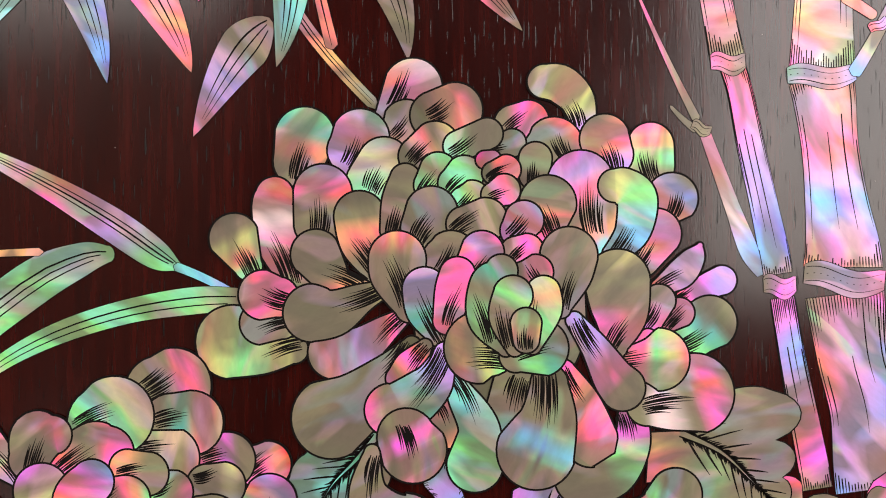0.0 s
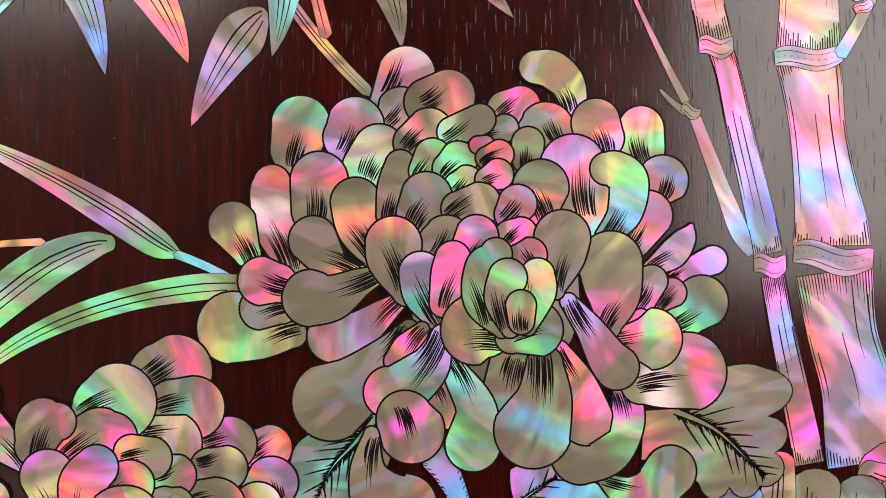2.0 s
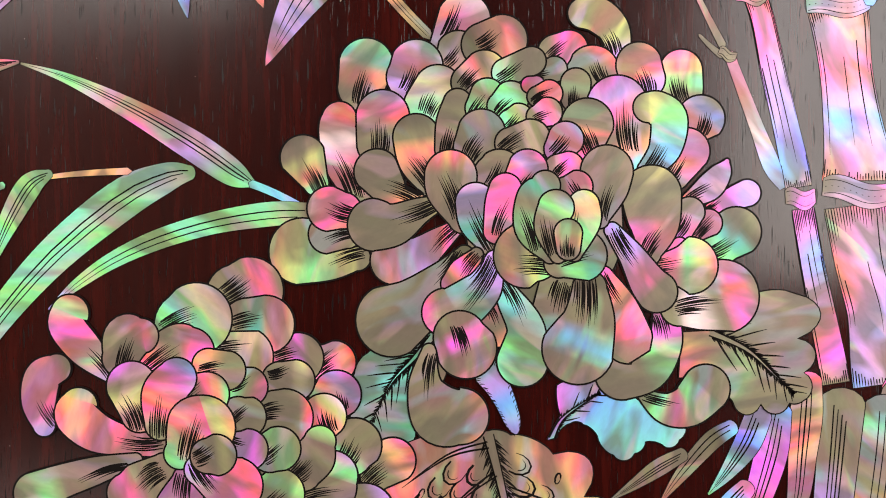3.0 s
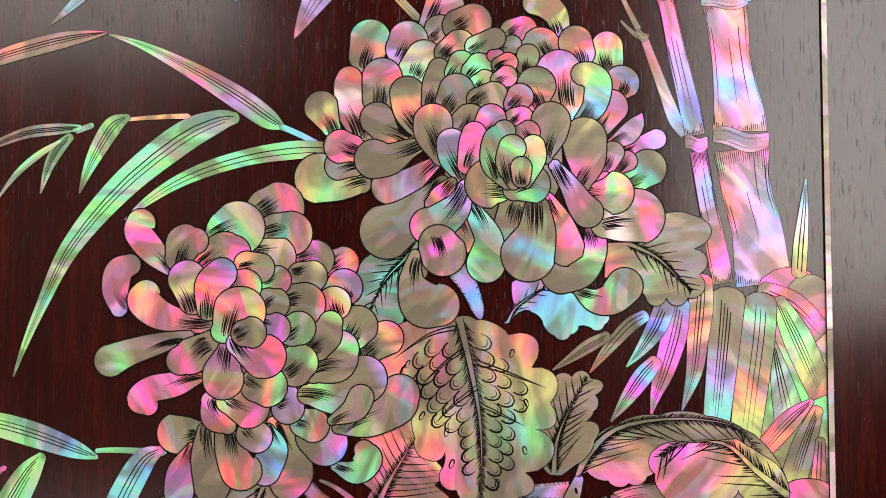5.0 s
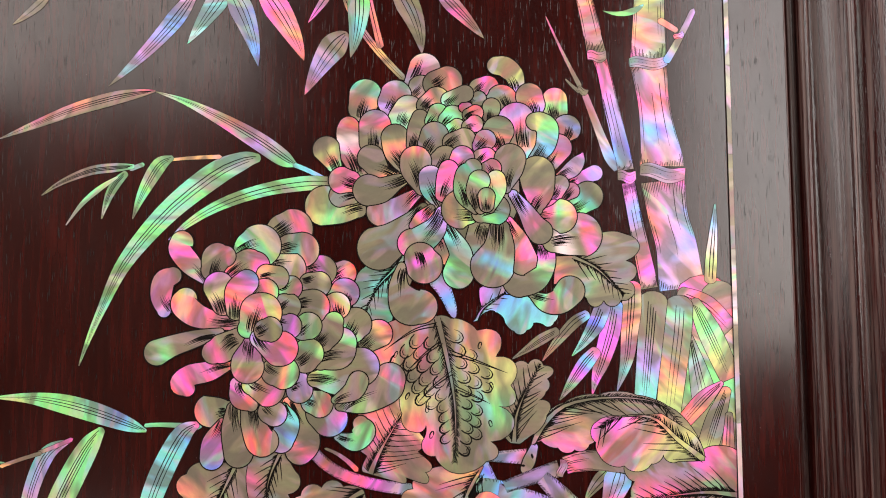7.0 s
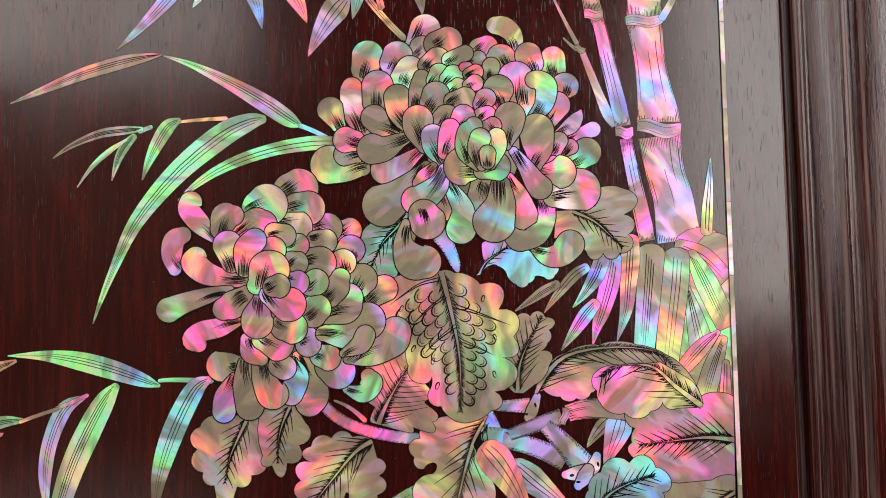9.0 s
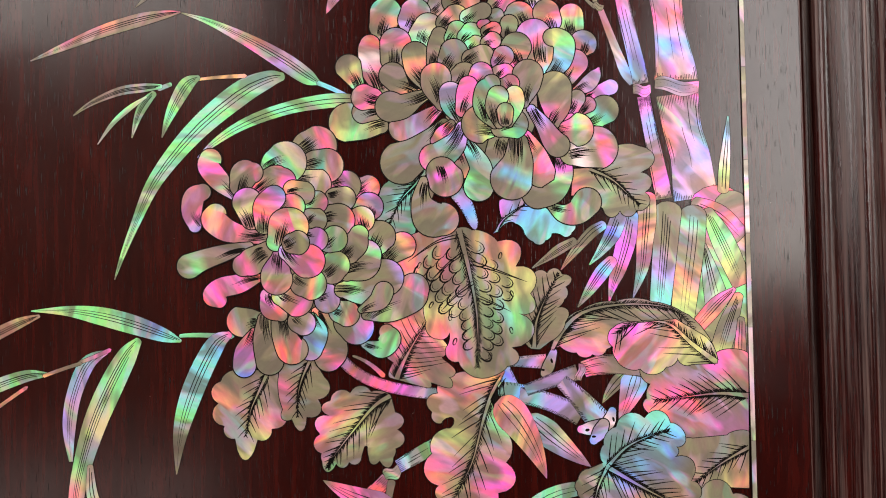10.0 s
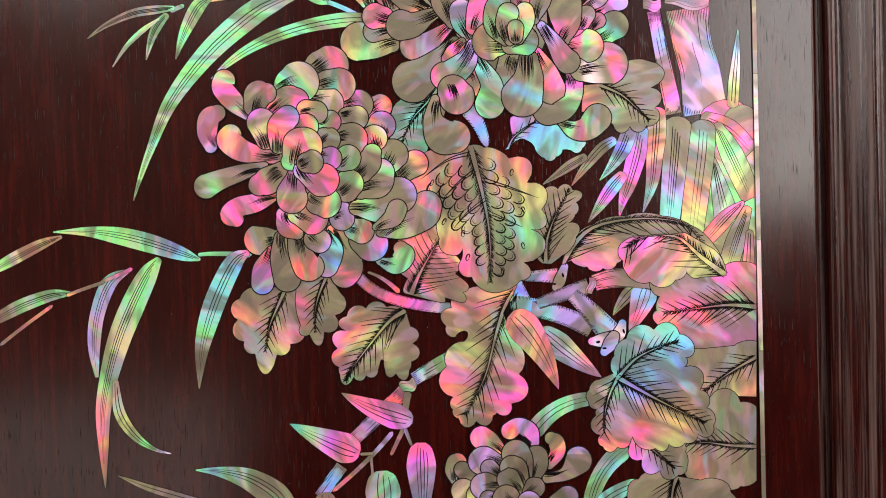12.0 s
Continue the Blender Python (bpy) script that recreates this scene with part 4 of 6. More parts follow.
leaf = Inlay("bamboo_leaf", -196.7, 19.0, "slender green and grey mother-of-pearl bamboo leaf inlaid in dark wood", "leaf", "bamboo leaves")
frond(leaf, [(-194.2, 17.3, 1.8), (-199.0, 12.1, 2.7), (-203.0, 4.4, 2.1), (-206.3, -7.2, 0.3)], "gggn", lines=3)
leaf = Inlay("bamboo_leaf", -202.9, 13.7, "slender green and white mother-of-pearl bamboo leaf inlaid in dark wood", "leaf", "bamboo leaves")
frond(leaf, [(-198.4, 15.5, 0.6), (-208.0, 9.1, 1.5), (-217.1, 0.8, 1.2), (-225.2, -10.5, 0.3)], "ggw", lines=0)

# bamboo leaves, lower
leaf = Inlay("bamboo_leaf", -180.9, -117.7, "slender cyan and blue mother-of-pearl bamboo leaf inlaid in dark wood", "leaf", "bamboo leaves")
frond(leaf, [(-180.1, -119.4, 0.9), (-189.0, -116.2, 3.7), (-205.7, -110.2, 5.2), (-224.0, -105.1, 4.9), (-242.3, -102.1, 2.7), (-261.8, -101.8, 0.3)], "ccbcgggg", lines=3, side="gccgggyg")
leaf = Inlay("bamboo_leaf", -256.3, -102.6, "slender salmon and green mother-of-pearl bamboo leaf inlaid in dark wood", "leaf", "bamboo leaves")
frond(leaf, [(-257.6, -104.7, 1.0), (-268.2, -108.3, 2.9), (-282.8, -115.2, 3.5), (-292.6, -120.3, 2.9), (-305.6, -127.0, 1.3)], "oogy", lines=3)
twig = Inlay("twig", -180.8, -116.8, "thin green and cyan mother-of-pearl twig inlaid in dark wood", "twig", "twigs")
strip(twig, (-180.8, -116.8), (-169.6, -116.4), (-150.6, -117.6), 1.9, 2.9, "ggc")
leaf = Inlay("bamboo_leaf", -155.8, -113.6, "slender pink and blue mother-of-pearl bamboo leaf inlaid in dark wood", "leaf", "bamboo leaves")
frond(leaf, [(-153.3, -116.4, 1.9), (-160.5, -121.3, 5.1), (-168.9, -136.3, 6.0), (-175.8, -153.3, 5.7), (-180.5, -171.0, 3.8), (-182.5, -192.0, 0.3)], "pbccgkn", lines=3)
leaf = Inlay("bamboo_leaf", -204.6, -119.3, "slender green and yellow mother-of-pearl bamboo leaf inlaid in dark wood", "leaf", "bamboo leaves")
frond(leaf, [(-203.3, -119.2, 2.2), (-209.3, -127.3, 5.4), (-218.2, -143.9, 6.7), (-226.8, -163.4, 6.4), (-233.6, -185.6, 5.1), (-237.2, -204.7, 4.2), (-237.6, -226.4, 2.6), (-237.3, -246.6, 0.3)], "gggygoon", lines=4)
leaf = Inlay("bamboo_leaf", -220.2, -125.3, "slender cyan and teal mother-of-pearl bamboo leaf inlaid in dark wood", "leaf", "bamboo leaves")
frond(leaf, [(-218.8, -124.2, 0.6), (-230.8, -130.9, 4.1), (-238.4, -148.2, 4.1), (-241.0, -166.3, 3.5), (-240.0, -184.2, 1.0)], "ctvn", lines=3, side="pvvc")
leaf = Inlay("bamboo_leaf", -232.2, -188.6, "slender grey and yellow mother-of-pearl bamboo leaf inlaid in dark wood", "leaf", "bamboo leaves")
frond(leaf, [(-229.5, -187.0, 1.6), (-227.9, -204.3, 3.2), (-220.0, -217.3, 2.6), (-209.1, -225.5, 1.0), (-199.6, -228.3, 0.3)], "nygw", lines=2)
twig = Inlay("twig", -235.9, -130.6, "thin grey and pink mother-of-pearl twig inlaid in dark wood", "twig", "twigs")
strip(twig, (-235.9, -130.6), (-227.7, -127.6), (-217.9, -123.4), 1.9, 2.2, "np")
leaf = Inlay("bamboo_leaf", -253.9, -138.8, "slender green and grey mother-of-pearl bamboo leaf inlaid in dark wood", "leaf", "bamboo leaves")
frond(leaf, [(-253.6, -136.6, 1.3), (-264.5, -137.3, 3.2), (-280.7, -142.6, 3.8), (-293.7, -148.9, 3.2), (-306.7, -155.9, 1.0)], "ggno", lines=3)
twig = Inlay("twig", -255.5, -137.7, "thin salmon and grey mother-of-pearl twig inlaid in dark wood", "twig", "twigs")
strip(twig, (-255.5, -137.7), (-245.7, -134.2), (-233.9, -130.6), 1.9, 1.9, "on")
twig = Inlay("twig", -263.5, -143.0, "thin salmon and grey mother-of-pearl twig inlaid in dark wood", "twig", "twigs")
strip(twig, (-263.5, -143.0), (-278.9, -153.5), (-294.0, -164.7), 1.9, 1.9, "oon")
leaf = Inlay("bamboo_leaf", -134.6, -260.9, "slender grey and green mother-of-pearl bamboo leaf inlaid in dark wood", "leaf", "bamboo leaves")
frond(leaf, [(-136.2, -262.6, 7.7), (-142.3, -253.1, 8.0), (-156.4, -243.8, 6.1), (-172.2, -239.3, 2.9), (-185.9, -238.0, 0.3)], "nnngcg", lines=3)
leaf = Inlay("bamboo_leaf", -164.2, -259.2, "slender violet and grey mother-of-pearl bamboo leaf inlaid in dark wood", "leaf", "bamboo leaves")
frond(leaf, [(-180.8, -257.3, 1.9), (-195.0, -253.1, 2.2), (-214.0, -246.9, 1.9), (-229.8, -240.1, 0.3)], "vnn", lines=1)

# bamboo twig under the leaves
twig = Inlay("bamboo_twig", -64.9, -193.5, "jointed bamboo twig of blue and pink shell", "twig", "twigs")
strip(twig, (-116.3, -254.8), None, (-103.5, -237.8), 7.1, 7.1, "vbn", name="segment", fringe=9)
strip(twig, (-97.2, -223.7), None, (-67.5, -196.6), 7.7, 8.3, "pvpp", name="segment", fringe=9)
strip(twig, (-61.6, -189.7), None, (-39.5, -177.4), 7.7, 8.3, "vcgc", name="segment", fringe=9)
node_ring(twig, -64.9, -193.2, 8.9, 6.4, 25, "nw")
strip(twig, (-65.0, -196.7), (-66.5, -204.1), (-67.4, -212.8), 4.5, 2.9, "nn")
strip(twig, (-74.3, -219.1), (-89.2, -234.9), (-109.1, -252.0), 2.6, 2.3, "vnp")
strip(twig, (-68.2, -217.3), None, (-75.7, -232.3), 2.6, 1.9, "np")
strip(twig, (-67.5, -217.3), None, (-64.0, -227.1), 2.2, 1.6, "vn")
strip(twig, (-86.9, -233.0), None, (-86.3, -243.5), 1.6, 1.3, "n")
strip(twig, (-93.0, -231.3), None, (-85.3, -231.1), 1.6, 1.6, "n")
leaf = Inlay("bamboo_leaf", -93.3, -230.9, "slender pink and magenta mother-of-pearl bamboo leaf inlaid in dark wood", "leaf", "bamboo leaves")
blade(leaf, (-93.3, -230.9), (-109.7, -224.0), (-132.2, -213.1), 17.3, "ppmgt", lines=3, foot=0.5, peak=0.3)
leaf = Inlay("bamboo_leaf", -62.9, -212.9, "slender violet and magenta mother-of-pearl bamboo leaf inlaid in dark wood", "leaf", "bamboo leaves")
blade(leaf, (-62.9, -212.9), (-81.9, -206.9), (-102.7, -196.4), 14.7, "vmppn", lines=3, foot=0.5, peak=0.3)
leaf = Inlay("bamboo_leaf", -58.8, -225.6, "slender pink and magenta mother-of-pearl bamboo leaf inlaid in dark wood", "leaf", "bamboo leaves")
blade(leaf, (-58.8, -225.6), None, (-58.9, -272.5), 16.7, "pmvbg", lines=4, foot=0.6, peak=0.3)
leaf = Inlay("bamboo_leaf", -81.1, -241.0, "slender grey and green mother-of-pearl bamboo leaf inlaid in dark wood", "leaf", "bamboo leaves")
blade(leaf, (-81.1, -241.0), None, (-79.9, -283.5), 19.9, "nnggb", lines=3, foot=0.6, peak=0.3, side="gcbb")
leaf = Inlay("bamboo_leaf", -114.0, -252.6, "slender grey and pink mother-of-pearl bamboo leaf inlaid in dark wood", "leaf", "bamboo leaves")
blade(leaf, (-114.0, -252.6), None, (-110.2, -282.8), 14.2, "npo", lines=2, foot=0.6)

# leaves and stems round the lower flowers
leaf = Inlay("bamboo_leaf", 10.0, -163.4, "slender violet and blue mother-of-pearl bamboo leaf inlaid in dark wood", "leaf", "bamboo leaves")
blade(leaf, (10.0, -163.4), (25.6, -177.5), (43.6, -191.4), 14.6, "vbvm", lines=3, foot=0.5, peak=0.35, side="ygyom")
twig = Inlay("twig", 3.2, -223.6, "thin teal and green mother-of-pearl twig inlaid in dark wood", "twig", "twigs")
strip(twig, (3.2, -223.6), (18.5, -208.5), (39.3, -203.2), 10.8, 7.6, "tgt", lines=2)
twig = Inlay("twig", 34.8, -266.5, "thin green and cyan mother-of-pearl twig inlaid in dark wood", "twig", "twigs")
strip(twig, (34.8, -266.5), (42.3, -245.5), (57.2, -231.3), 8.3, 11.4, "ggcg", lines=3)
twig = Inlay("twig", 41.3, -263.4, "thin cyan and green mother-of-pearl twig inlaid in dark wood", "twig", "twigs")
strip(twig, (41.3, -263.4), (51.0, -256.4), (63.8, -251.6), 9.6, 7.6, "ccg", lines=2)
leaf = Inlay("bamboo_leaf", 64.5, -140.5, "slender green and grey mother-of-pearl bamboo leaf inlaid in dark wood", "leaf", "bamboo leaves")
blade(leaf, (64.5, -140.5), (57.0, -148.0), (50.6, -157.0), 7.3, "gnny", lines=2, foot=0.5)
leaf = Inlay("bamboo_leaf", 70.0, -140.0, "slender blue and pink mother-of-pearl bamboo leaf inlaid in dark wood", "leaf", "bamboo leaves")
blade(leaf, (70.0, -140.0), (66.1, -152.1), (59.5, -167.4), 14.7, "bbpn", lines=3, foot=0.6, peak=0.3)
branch = Inlay("branch", 5.5, -151.0, "forked flower branch of pink and blue shell with hairy edges", "branch")
strip(branch, (-92.1, -130.1), (-72.4, -144.1), (-37.9, -150.5), 6.1, 6.1, "vppmc", fur=34)
strip(branch, (-68.4, -140.9), (-76.8, -133.4), (-86.0, -129.0), 2.8, 1.2, "pn")
strip(branch, (-5.0, -132.1), (-1.2, -141.7), (1.8, -151.3), 5.1, 9.5, "tbc", fur=12, name="limb", rim=0.08)
strip(branch, (-6.4, -148.3), (-0.1, -149.1), (8.1, -151.2), 7.0, 9.5, "gcb", fur=7, name="limb", rim=0.08)
strip(branch, (-1.0, -133.8), (9.1, -133.7), (20.2, -133.7), 4.4, 8.2, "nbvp", fur=12, name="limb", rim=0.08)
petal(branch, [(19.7, -140.1, 2.5), (21.7, -136.0, 3.1), (24.4, -128.8, 1.9)], "nnv")
strip(branch, (5.5, -152.1), (21.9, -156.0), (38.8, -164.1), 8.9, 10.7, "bcvvn", fur=36, name="limb", rim=0.08)
strip(branch, (8.8, -149.3), (22.5, -144.6), (37.4, -139.9), 6.3, 8.8, "bvvn", fur=33, name="limb", rim=0.08)
strip(branch, (40.6, -138.4), (58.0, -135.8), (80.0, -138.5), 9.5, 12.0, "pnn", fringe=8)
strip(branch, (28.5, -144.7), (39.6, -155.9), (51.3, -170.2), 7.6, 14.5, "vvnbv", fur=33, name="limb", rim=0.08)
petal(branch, [(51.0, -170.2, 2.8), (53.9, -167.1, 3.5), (55.9, -161.4, 2.1)], "wwb")
petal(branch, [(49.5, -168.5, 2.8), (43.7, -170.6, 3.5), (38.7, -171.1, 2.1)], "vwp")
petal(branch, [(51.0, -168.6, 3.0), (48.8, -172.7, 3.8), (45.5, -177.1, 2.3)], "wvb")
node_ring(branch, 39.0, -139.9, 8.8, 4.1, 78, "np")
eye_hole(branch, 23.3, -133.5, 1.3, 2.8, 15)
eye_hole(branch, 18.5, -138.4, 1.9, 1.3, 0)
eye_hole(branch, 56.5, -165.9, 1.3, 2.8, 15)
eye_hole(branch, 42.1, -171.5, 2.5, 1.6, 10)
eye_hole(branch, 45.5, -175.1, 2.5, 1.3, 0)

# lobed leaves
leaf = Inlay("chrysanthemum_leaf", -129.8, -133.5, "lobed grey and yellow mother-of-pearl leaf with engraved veins", "leaf", "chrysanthemum leaves")
scalloped_leaf(leaf, [(-132.7, -138.2), (-138.3, -149.8), (-142.1, -159.0), (-144.7, -172.8)], [(-125.9, -136.1, 0.0), (-149.1, -136.1, 0.0), (-157.8, -141.8, 0.15), (-159.4, -153.8, 0.3), (-156.1, -166.1, 0.3), (-150.3, -173.0, 0.25), (-138.2, -173.8, 0.75), (-130.5, -168.1, 0.25), (-125.4, -155.6, 0.35), (-126.9, -145.4, 0.0)], [], "nnny", "nnpy", "nnoy")
leaf = Inlay("chrysanthemum_leaf", -107.4, -129.3, "lobed grey and pink mother-of-pearl leaf with engraved veins", "leaf", "chrysanthemum leaves")
scalloped_leaf(leaf, [(-109.4, -131.8), (-113.5, -141.0), (-115.8, -150.2), (-116.2, -162.5)], [(-107.2, -130.9, 0.0), (-123.6, -130.9, 0.0), (-126.2, -139.2, 0.05), (-124.8, -155.6, 0.05), (-124.2, -157.7, 0.0), (-119.3, -163.0, 0.4), (-111.3, -161.9, 0.7), (-105.0, -152.5, 0.35), (-101.4, -140.5, 0.3)], [], "nnnn", "nnnn", "nnpn")
leaf = Inlay("chrysanthemum_leaf", -63.5, -149.6, "lobed grey and green mother-of-pearl leaf with engraved veins", "leaf", "chrysanthemum leaves")
scalloped_leaf(leaf, [(-65.2, -151.1), (-74.2, -156.6), (-85.7, -169.7), (-95.6, -182.1), (-100.3, -190.3)], [(-65.2, -151.1, 0.0), (-75.9, -148.9, 0.1), (-87.3, -149.3, 0.25), (-98.2, -153.4, 0.25), (-98.8, -161.4, 0.45), (-103.9, -171.4, 0.4), (-103.2, -181.9, 0.3), (-103.0, -185.8, 0.1), (-95.4, -187.5, 0.55), (-88.4, -186.8, 0.3), (-81.6, -183.8, 0.3), (-80.3, -179.3, 0.0), (-78.0, -178.8, -0.3), (-77.5, -184.2, 0.05), (-71.6, -186.2, 0.4), (-64.2, -184.5, 0.5), (-63.1, -179.8, 0.1), (-61.9, -169.6, 0.35), (-62.9, -160.1, 0.35)], [], "nnynn", "nnnng", "nnopn")
leaf = Inlay("chrysanthemum_leaf", -4.3, -140.7, "lobed grey and pink mother-of-pearl leaf with engraved veins", "leaf", "chrysanthemum leaves")
scalloped_leaf(leaf, [(-3.5, -141.6), (-9.7, -151.0), (-14.8, -165.1), (-20.4, -185.7), (-26.2, -198.2), (-34.5, -212.4)], [(-2.5, -138.8, 0.0), (-23.0, -138.9, 0.0), (-34.2, -143.1, 0.1), (-39.0, -145.5, 0.1), (-39.2, -150.2, 0.1), (-42.6, -160.3, 0.35), (-37.7, -166.5, 0.25), (-33.8, -163.4, -0.1), (-30.7, -166.3, -0.3), (-33.3, -169.4, -0.1), (-43.0, -175.5, 0.12), (-42.9, -182.9, 0.1), (-39.6, -200.4, 0.28), (-40.1, -207.4, 0.2), (-37.0, -212.3, 0.2), (-27.2, -214.1, 0.35), (-17.9, -211.2, 0.35), (-15.7, -209.7, 0.1), (-7.3, -204.8, 0.35), (-2.8, -188.3, 0.35), (-4.8, -170.2, 0.2), (-10.8, -154.1, 0.0)], [], "pnnnn", "nngppn", "poypo")
leaf = Inlay("chrysanthemum_leaf", 129.4, -155.1, "lobed pink and grey mother-of-pearl leaf with engraved veins", "leaf", "chrysanthemum leaves")
scalloped_leaf(leaf, [(130.7, -154.1), (115.6, -152.7), (99.9, -153.9), (77.7, -156.5)], [(131.2, -131.0, 0.0), (113.9, -130.5, 0.1), (100.2, -136.5, 0.0), (92.4, -133.1, 0.1), (81.3, -137.6, 0.1), (71.8, -138.9, 0.1), (77.3, -146.9, 0.15), (75.2, -154.8, 0.1), (73.8, -160.5, 0.2), (87.0, -166.2, 0.1), (94.6, -179.1, 0.2), (108.8, -177.2, 0.3), (121.4, -178.8, 0.25), (130.4, -172.1, 0.2)], [], "nnpp", "mmnp", "ppnn")
leaf = Inlay("chrysanthemum_leaf", 17.0, -133.3, "lobed pink and violet mother-of-pearl leaf with engraved veins", "leaf", "chrysanthemum leaves")
scalloped_leaf(leaf, [(23.1, -127.1), (30.7, -115.7), (41.2, -107.2), (59.0, -103.5), (79.2, -103.8), (94.9, -109.0), (109.8, -131.0)], [(23.0, -127.7, 0.0), (29.8, -114.5, 0.05), (40.6, -106.0, 0.1), (59.0, -101.9, 0.08), (79.2, -102.2, 0.08), (95.0, -107.7, 0.05), (114.1, -135.6, 0.1), (87.9, -123.5, 0.0), (57.4, -117.4, 0.0), (53.5, -127.5, 0.2), (45.7, -130.2, 0.2), (37.0, -129.1, 0.2), (28.1, -125.3, 0.1)], [], "nnnnnny", "nnnnnny", "pponnny")
leaf = Inlay("chrysanthemum_leaf", 114.8, -136.0, "lobed grey and yellow mother-of-pearl leaf with engraved veins", "leaf", "chrysanthemum leaves")
scalloped_leaf(leaf, [(114.1, -135.9), (100.5, -125.4), (87.0, -113.8), (68.4, -113.5), (58.9, -119.6)], [(114.1, -136.2, 0.0), (106.9, -120.9, 0.1), (91.8, -111.7, 0.0), (71.5, -113.6, 0.0), (57.8, -115.8, 0.1), (56.3, -125.7, 0.2), (57.2, -126.5, 0.0), (58.7, -132.8, 0.1), (71.8, -138.6, 0.15), (86.0, -137.7, 0.2), (92.4, -132.8, 0.15), (100.2, -136.5, 0.2)], [], "yyopn", "nyppp", "yyonp")
leaf = Inlay("chrysanthemum_leaf", 129.0, -188.8, "lobed salmon and grey mother-of-pearl leaf with engraved veins", "leaf", "chrysanthemum leaves")
scalloped_leaf(leaf, [(130.2, -182.2), (114.9, -190.7), (98.8, -202.1)], [(130.4, -173.7, 0.0), (118.3, -175.6, 0.1), (99.4, -177.0, 0.0), (91.4, -179.0, 0.1), (89.1, -183.7, 0.1), (98.2, -199.8, 0.1), (98.8, -203.7, 0.0), (114.6, -203.4, 0.1), (129.7, -204.4, 0.0)], [], "nnno", "noyn", "nnnn")
leaf = Inlay("chrysanthemum_leaf", 128.5, -233.1, "lobed grey mother-of-pearl leaf with engraved veins", "leaf", "chrysanthemum leaves")
scalloped_leaf(leaf, [(129.2, -232.4), (114.0, -231.4), (101.4, -229.5), (89.4, -229.8)], [(129.6, -210.2, 0.0), (120.8, -207.4, 0.1), (103.5, -204.7, 0.3), (100.1, -214.2, 0.1), (98.4, -223.7, 0.0), (89.4, -228.9, 0.0), (88.0, -234.6, 0.1), (89.1, -244.2, 0.1), (94.6, -250.7, 0.2), (108.8, -252.6, 0.25), (119.9, -254.5, 0.2), (128.8, -251.5, 0.1)], [], "nnnn", "nnon", "nnnn")
leaf = Inlay("chrysanthemum_leaf", 84.9, -246.6, "lobed grey mother-of-pearl leaf with engraved veins", "leaf", "chrysanthemum leaves")
scalloped_leaf(leaf, [(84.2, -248.8), (81.8, -256.8), (79.9, -272.7), (78.5, -290.2)], [(84.2, -248.2, 0.0), (75.7, -245.4, 0.1), (63.0, -249.3, 0.15), (57.1, -256.1, 0.2), (59.5, -262.6, 0.2), (56.0, -275.3, 0.3), (68.4, -290.0, 0.3), (79.4, -295.1, 0.3), (92.2, -289.0, 0.3), (108.3, -276.6, 0.3), (114.1, -257.6, 0.3), (112.0, -252.7, 0.1), (97.8, -250.8, 0.1)], [], "nnnn", "nnnn", "nnnn")
leaf = Inlay("chrysanthemum_leaf", 56.4, -223.2, "lobed yellow and pink mother-of-pearl leaf with engraved veins", "leaf", "chrysanthemum leaves")
scalloped_leaf(leaf, [(60.4, -222.7), (72.8, -234.2), (83.7, -244.0)], [(59.8, -221.8, 0.0), (58.3, -230.6, 0.05), (65.1, -238.2, 0.3), (75.1, -244.5, 0.35), (85.2, -247.3, 0.3), (90.0, -242.6, 0.2), (89.3, -234.6, 0.1), (88.7, -229.5, 0.1), (73.0, -227.8, 0.0)], [], "ynnn", "ynnn", "pmvn")
leaf = Inlay("chrysanthemum_leaf", 50.7, -187.8, "three-ribbed cyan, blue and salmon pearl leaf with engraved veins", "leaf", "chrysanthemum leaves")
scalloped_leaf(leaf, [(52.6, -191.7), (75.1, -205.0), (101.6, -219.0)], [(50.4, -189.4, 0.0), (51.0, -179.6, 0.15), (57.8, -170.2, 0.15), (73.4, -165.5, 0.25), (87.5, -168.4, 0.3), (95.6, -176.9, 0.15), (90.4, -181.2, 0.2), (89.0, -186.9, 0.25), (98.2, -199.8, 0.35), (101.8, -210.1, 0.25), (105.4, -219.7, 0.2), (96.8, -224.6, 0.35), (89.4, -229.2, 0.2), (80.2, -229.6, 0.2), (72.9, -232.0, 0.3), (60.4, -221.1, 0.25), (59.0, -226.8, 0.1), (51.4, -230.5, 0.25), (43.4, -230.3, 0.3), (42.3, -223.9, 0.25), (40.1, -212.7, 0.3), (41.7, -208.6, 0.2), (36.1, -204.6, 0.25), (36.6, -198.3, 0.2), (42.1, -192.7, 0.15)], [[(52.6, -191.7), (62.9, -181.5), (75.7, -175.4), (87.5, -172.2)], [(52.6, -191.7), (47.6, -201.7), (44.8, -212.8), (44.2, -223.3)]], "cbnon", "ccbnn", "nopyn")
leaf = Inlay("chrysanthemum_leaf", -62.3, -144.6, "lobed grey and salmon mother-of-pearl leaf with engraved veins", "leaf", "chrysanthemum leaves")
lobed_leaf(leaf, (-61.8, -142.3), (-55.0, -127.6), (-41.1, -105.8), (4.7, 13.3, 17.7, 15.8), (17.4, 26.9, 25.3, 16.5, 8.9), "nnnoo", side="nppon")
leaf = Inlay("chrysanthemum_leaf", 13.2, -131.9, "lobed grey mother-of-pearl leaf with engraved veins", "leaf", "chrysanthemum leaves")
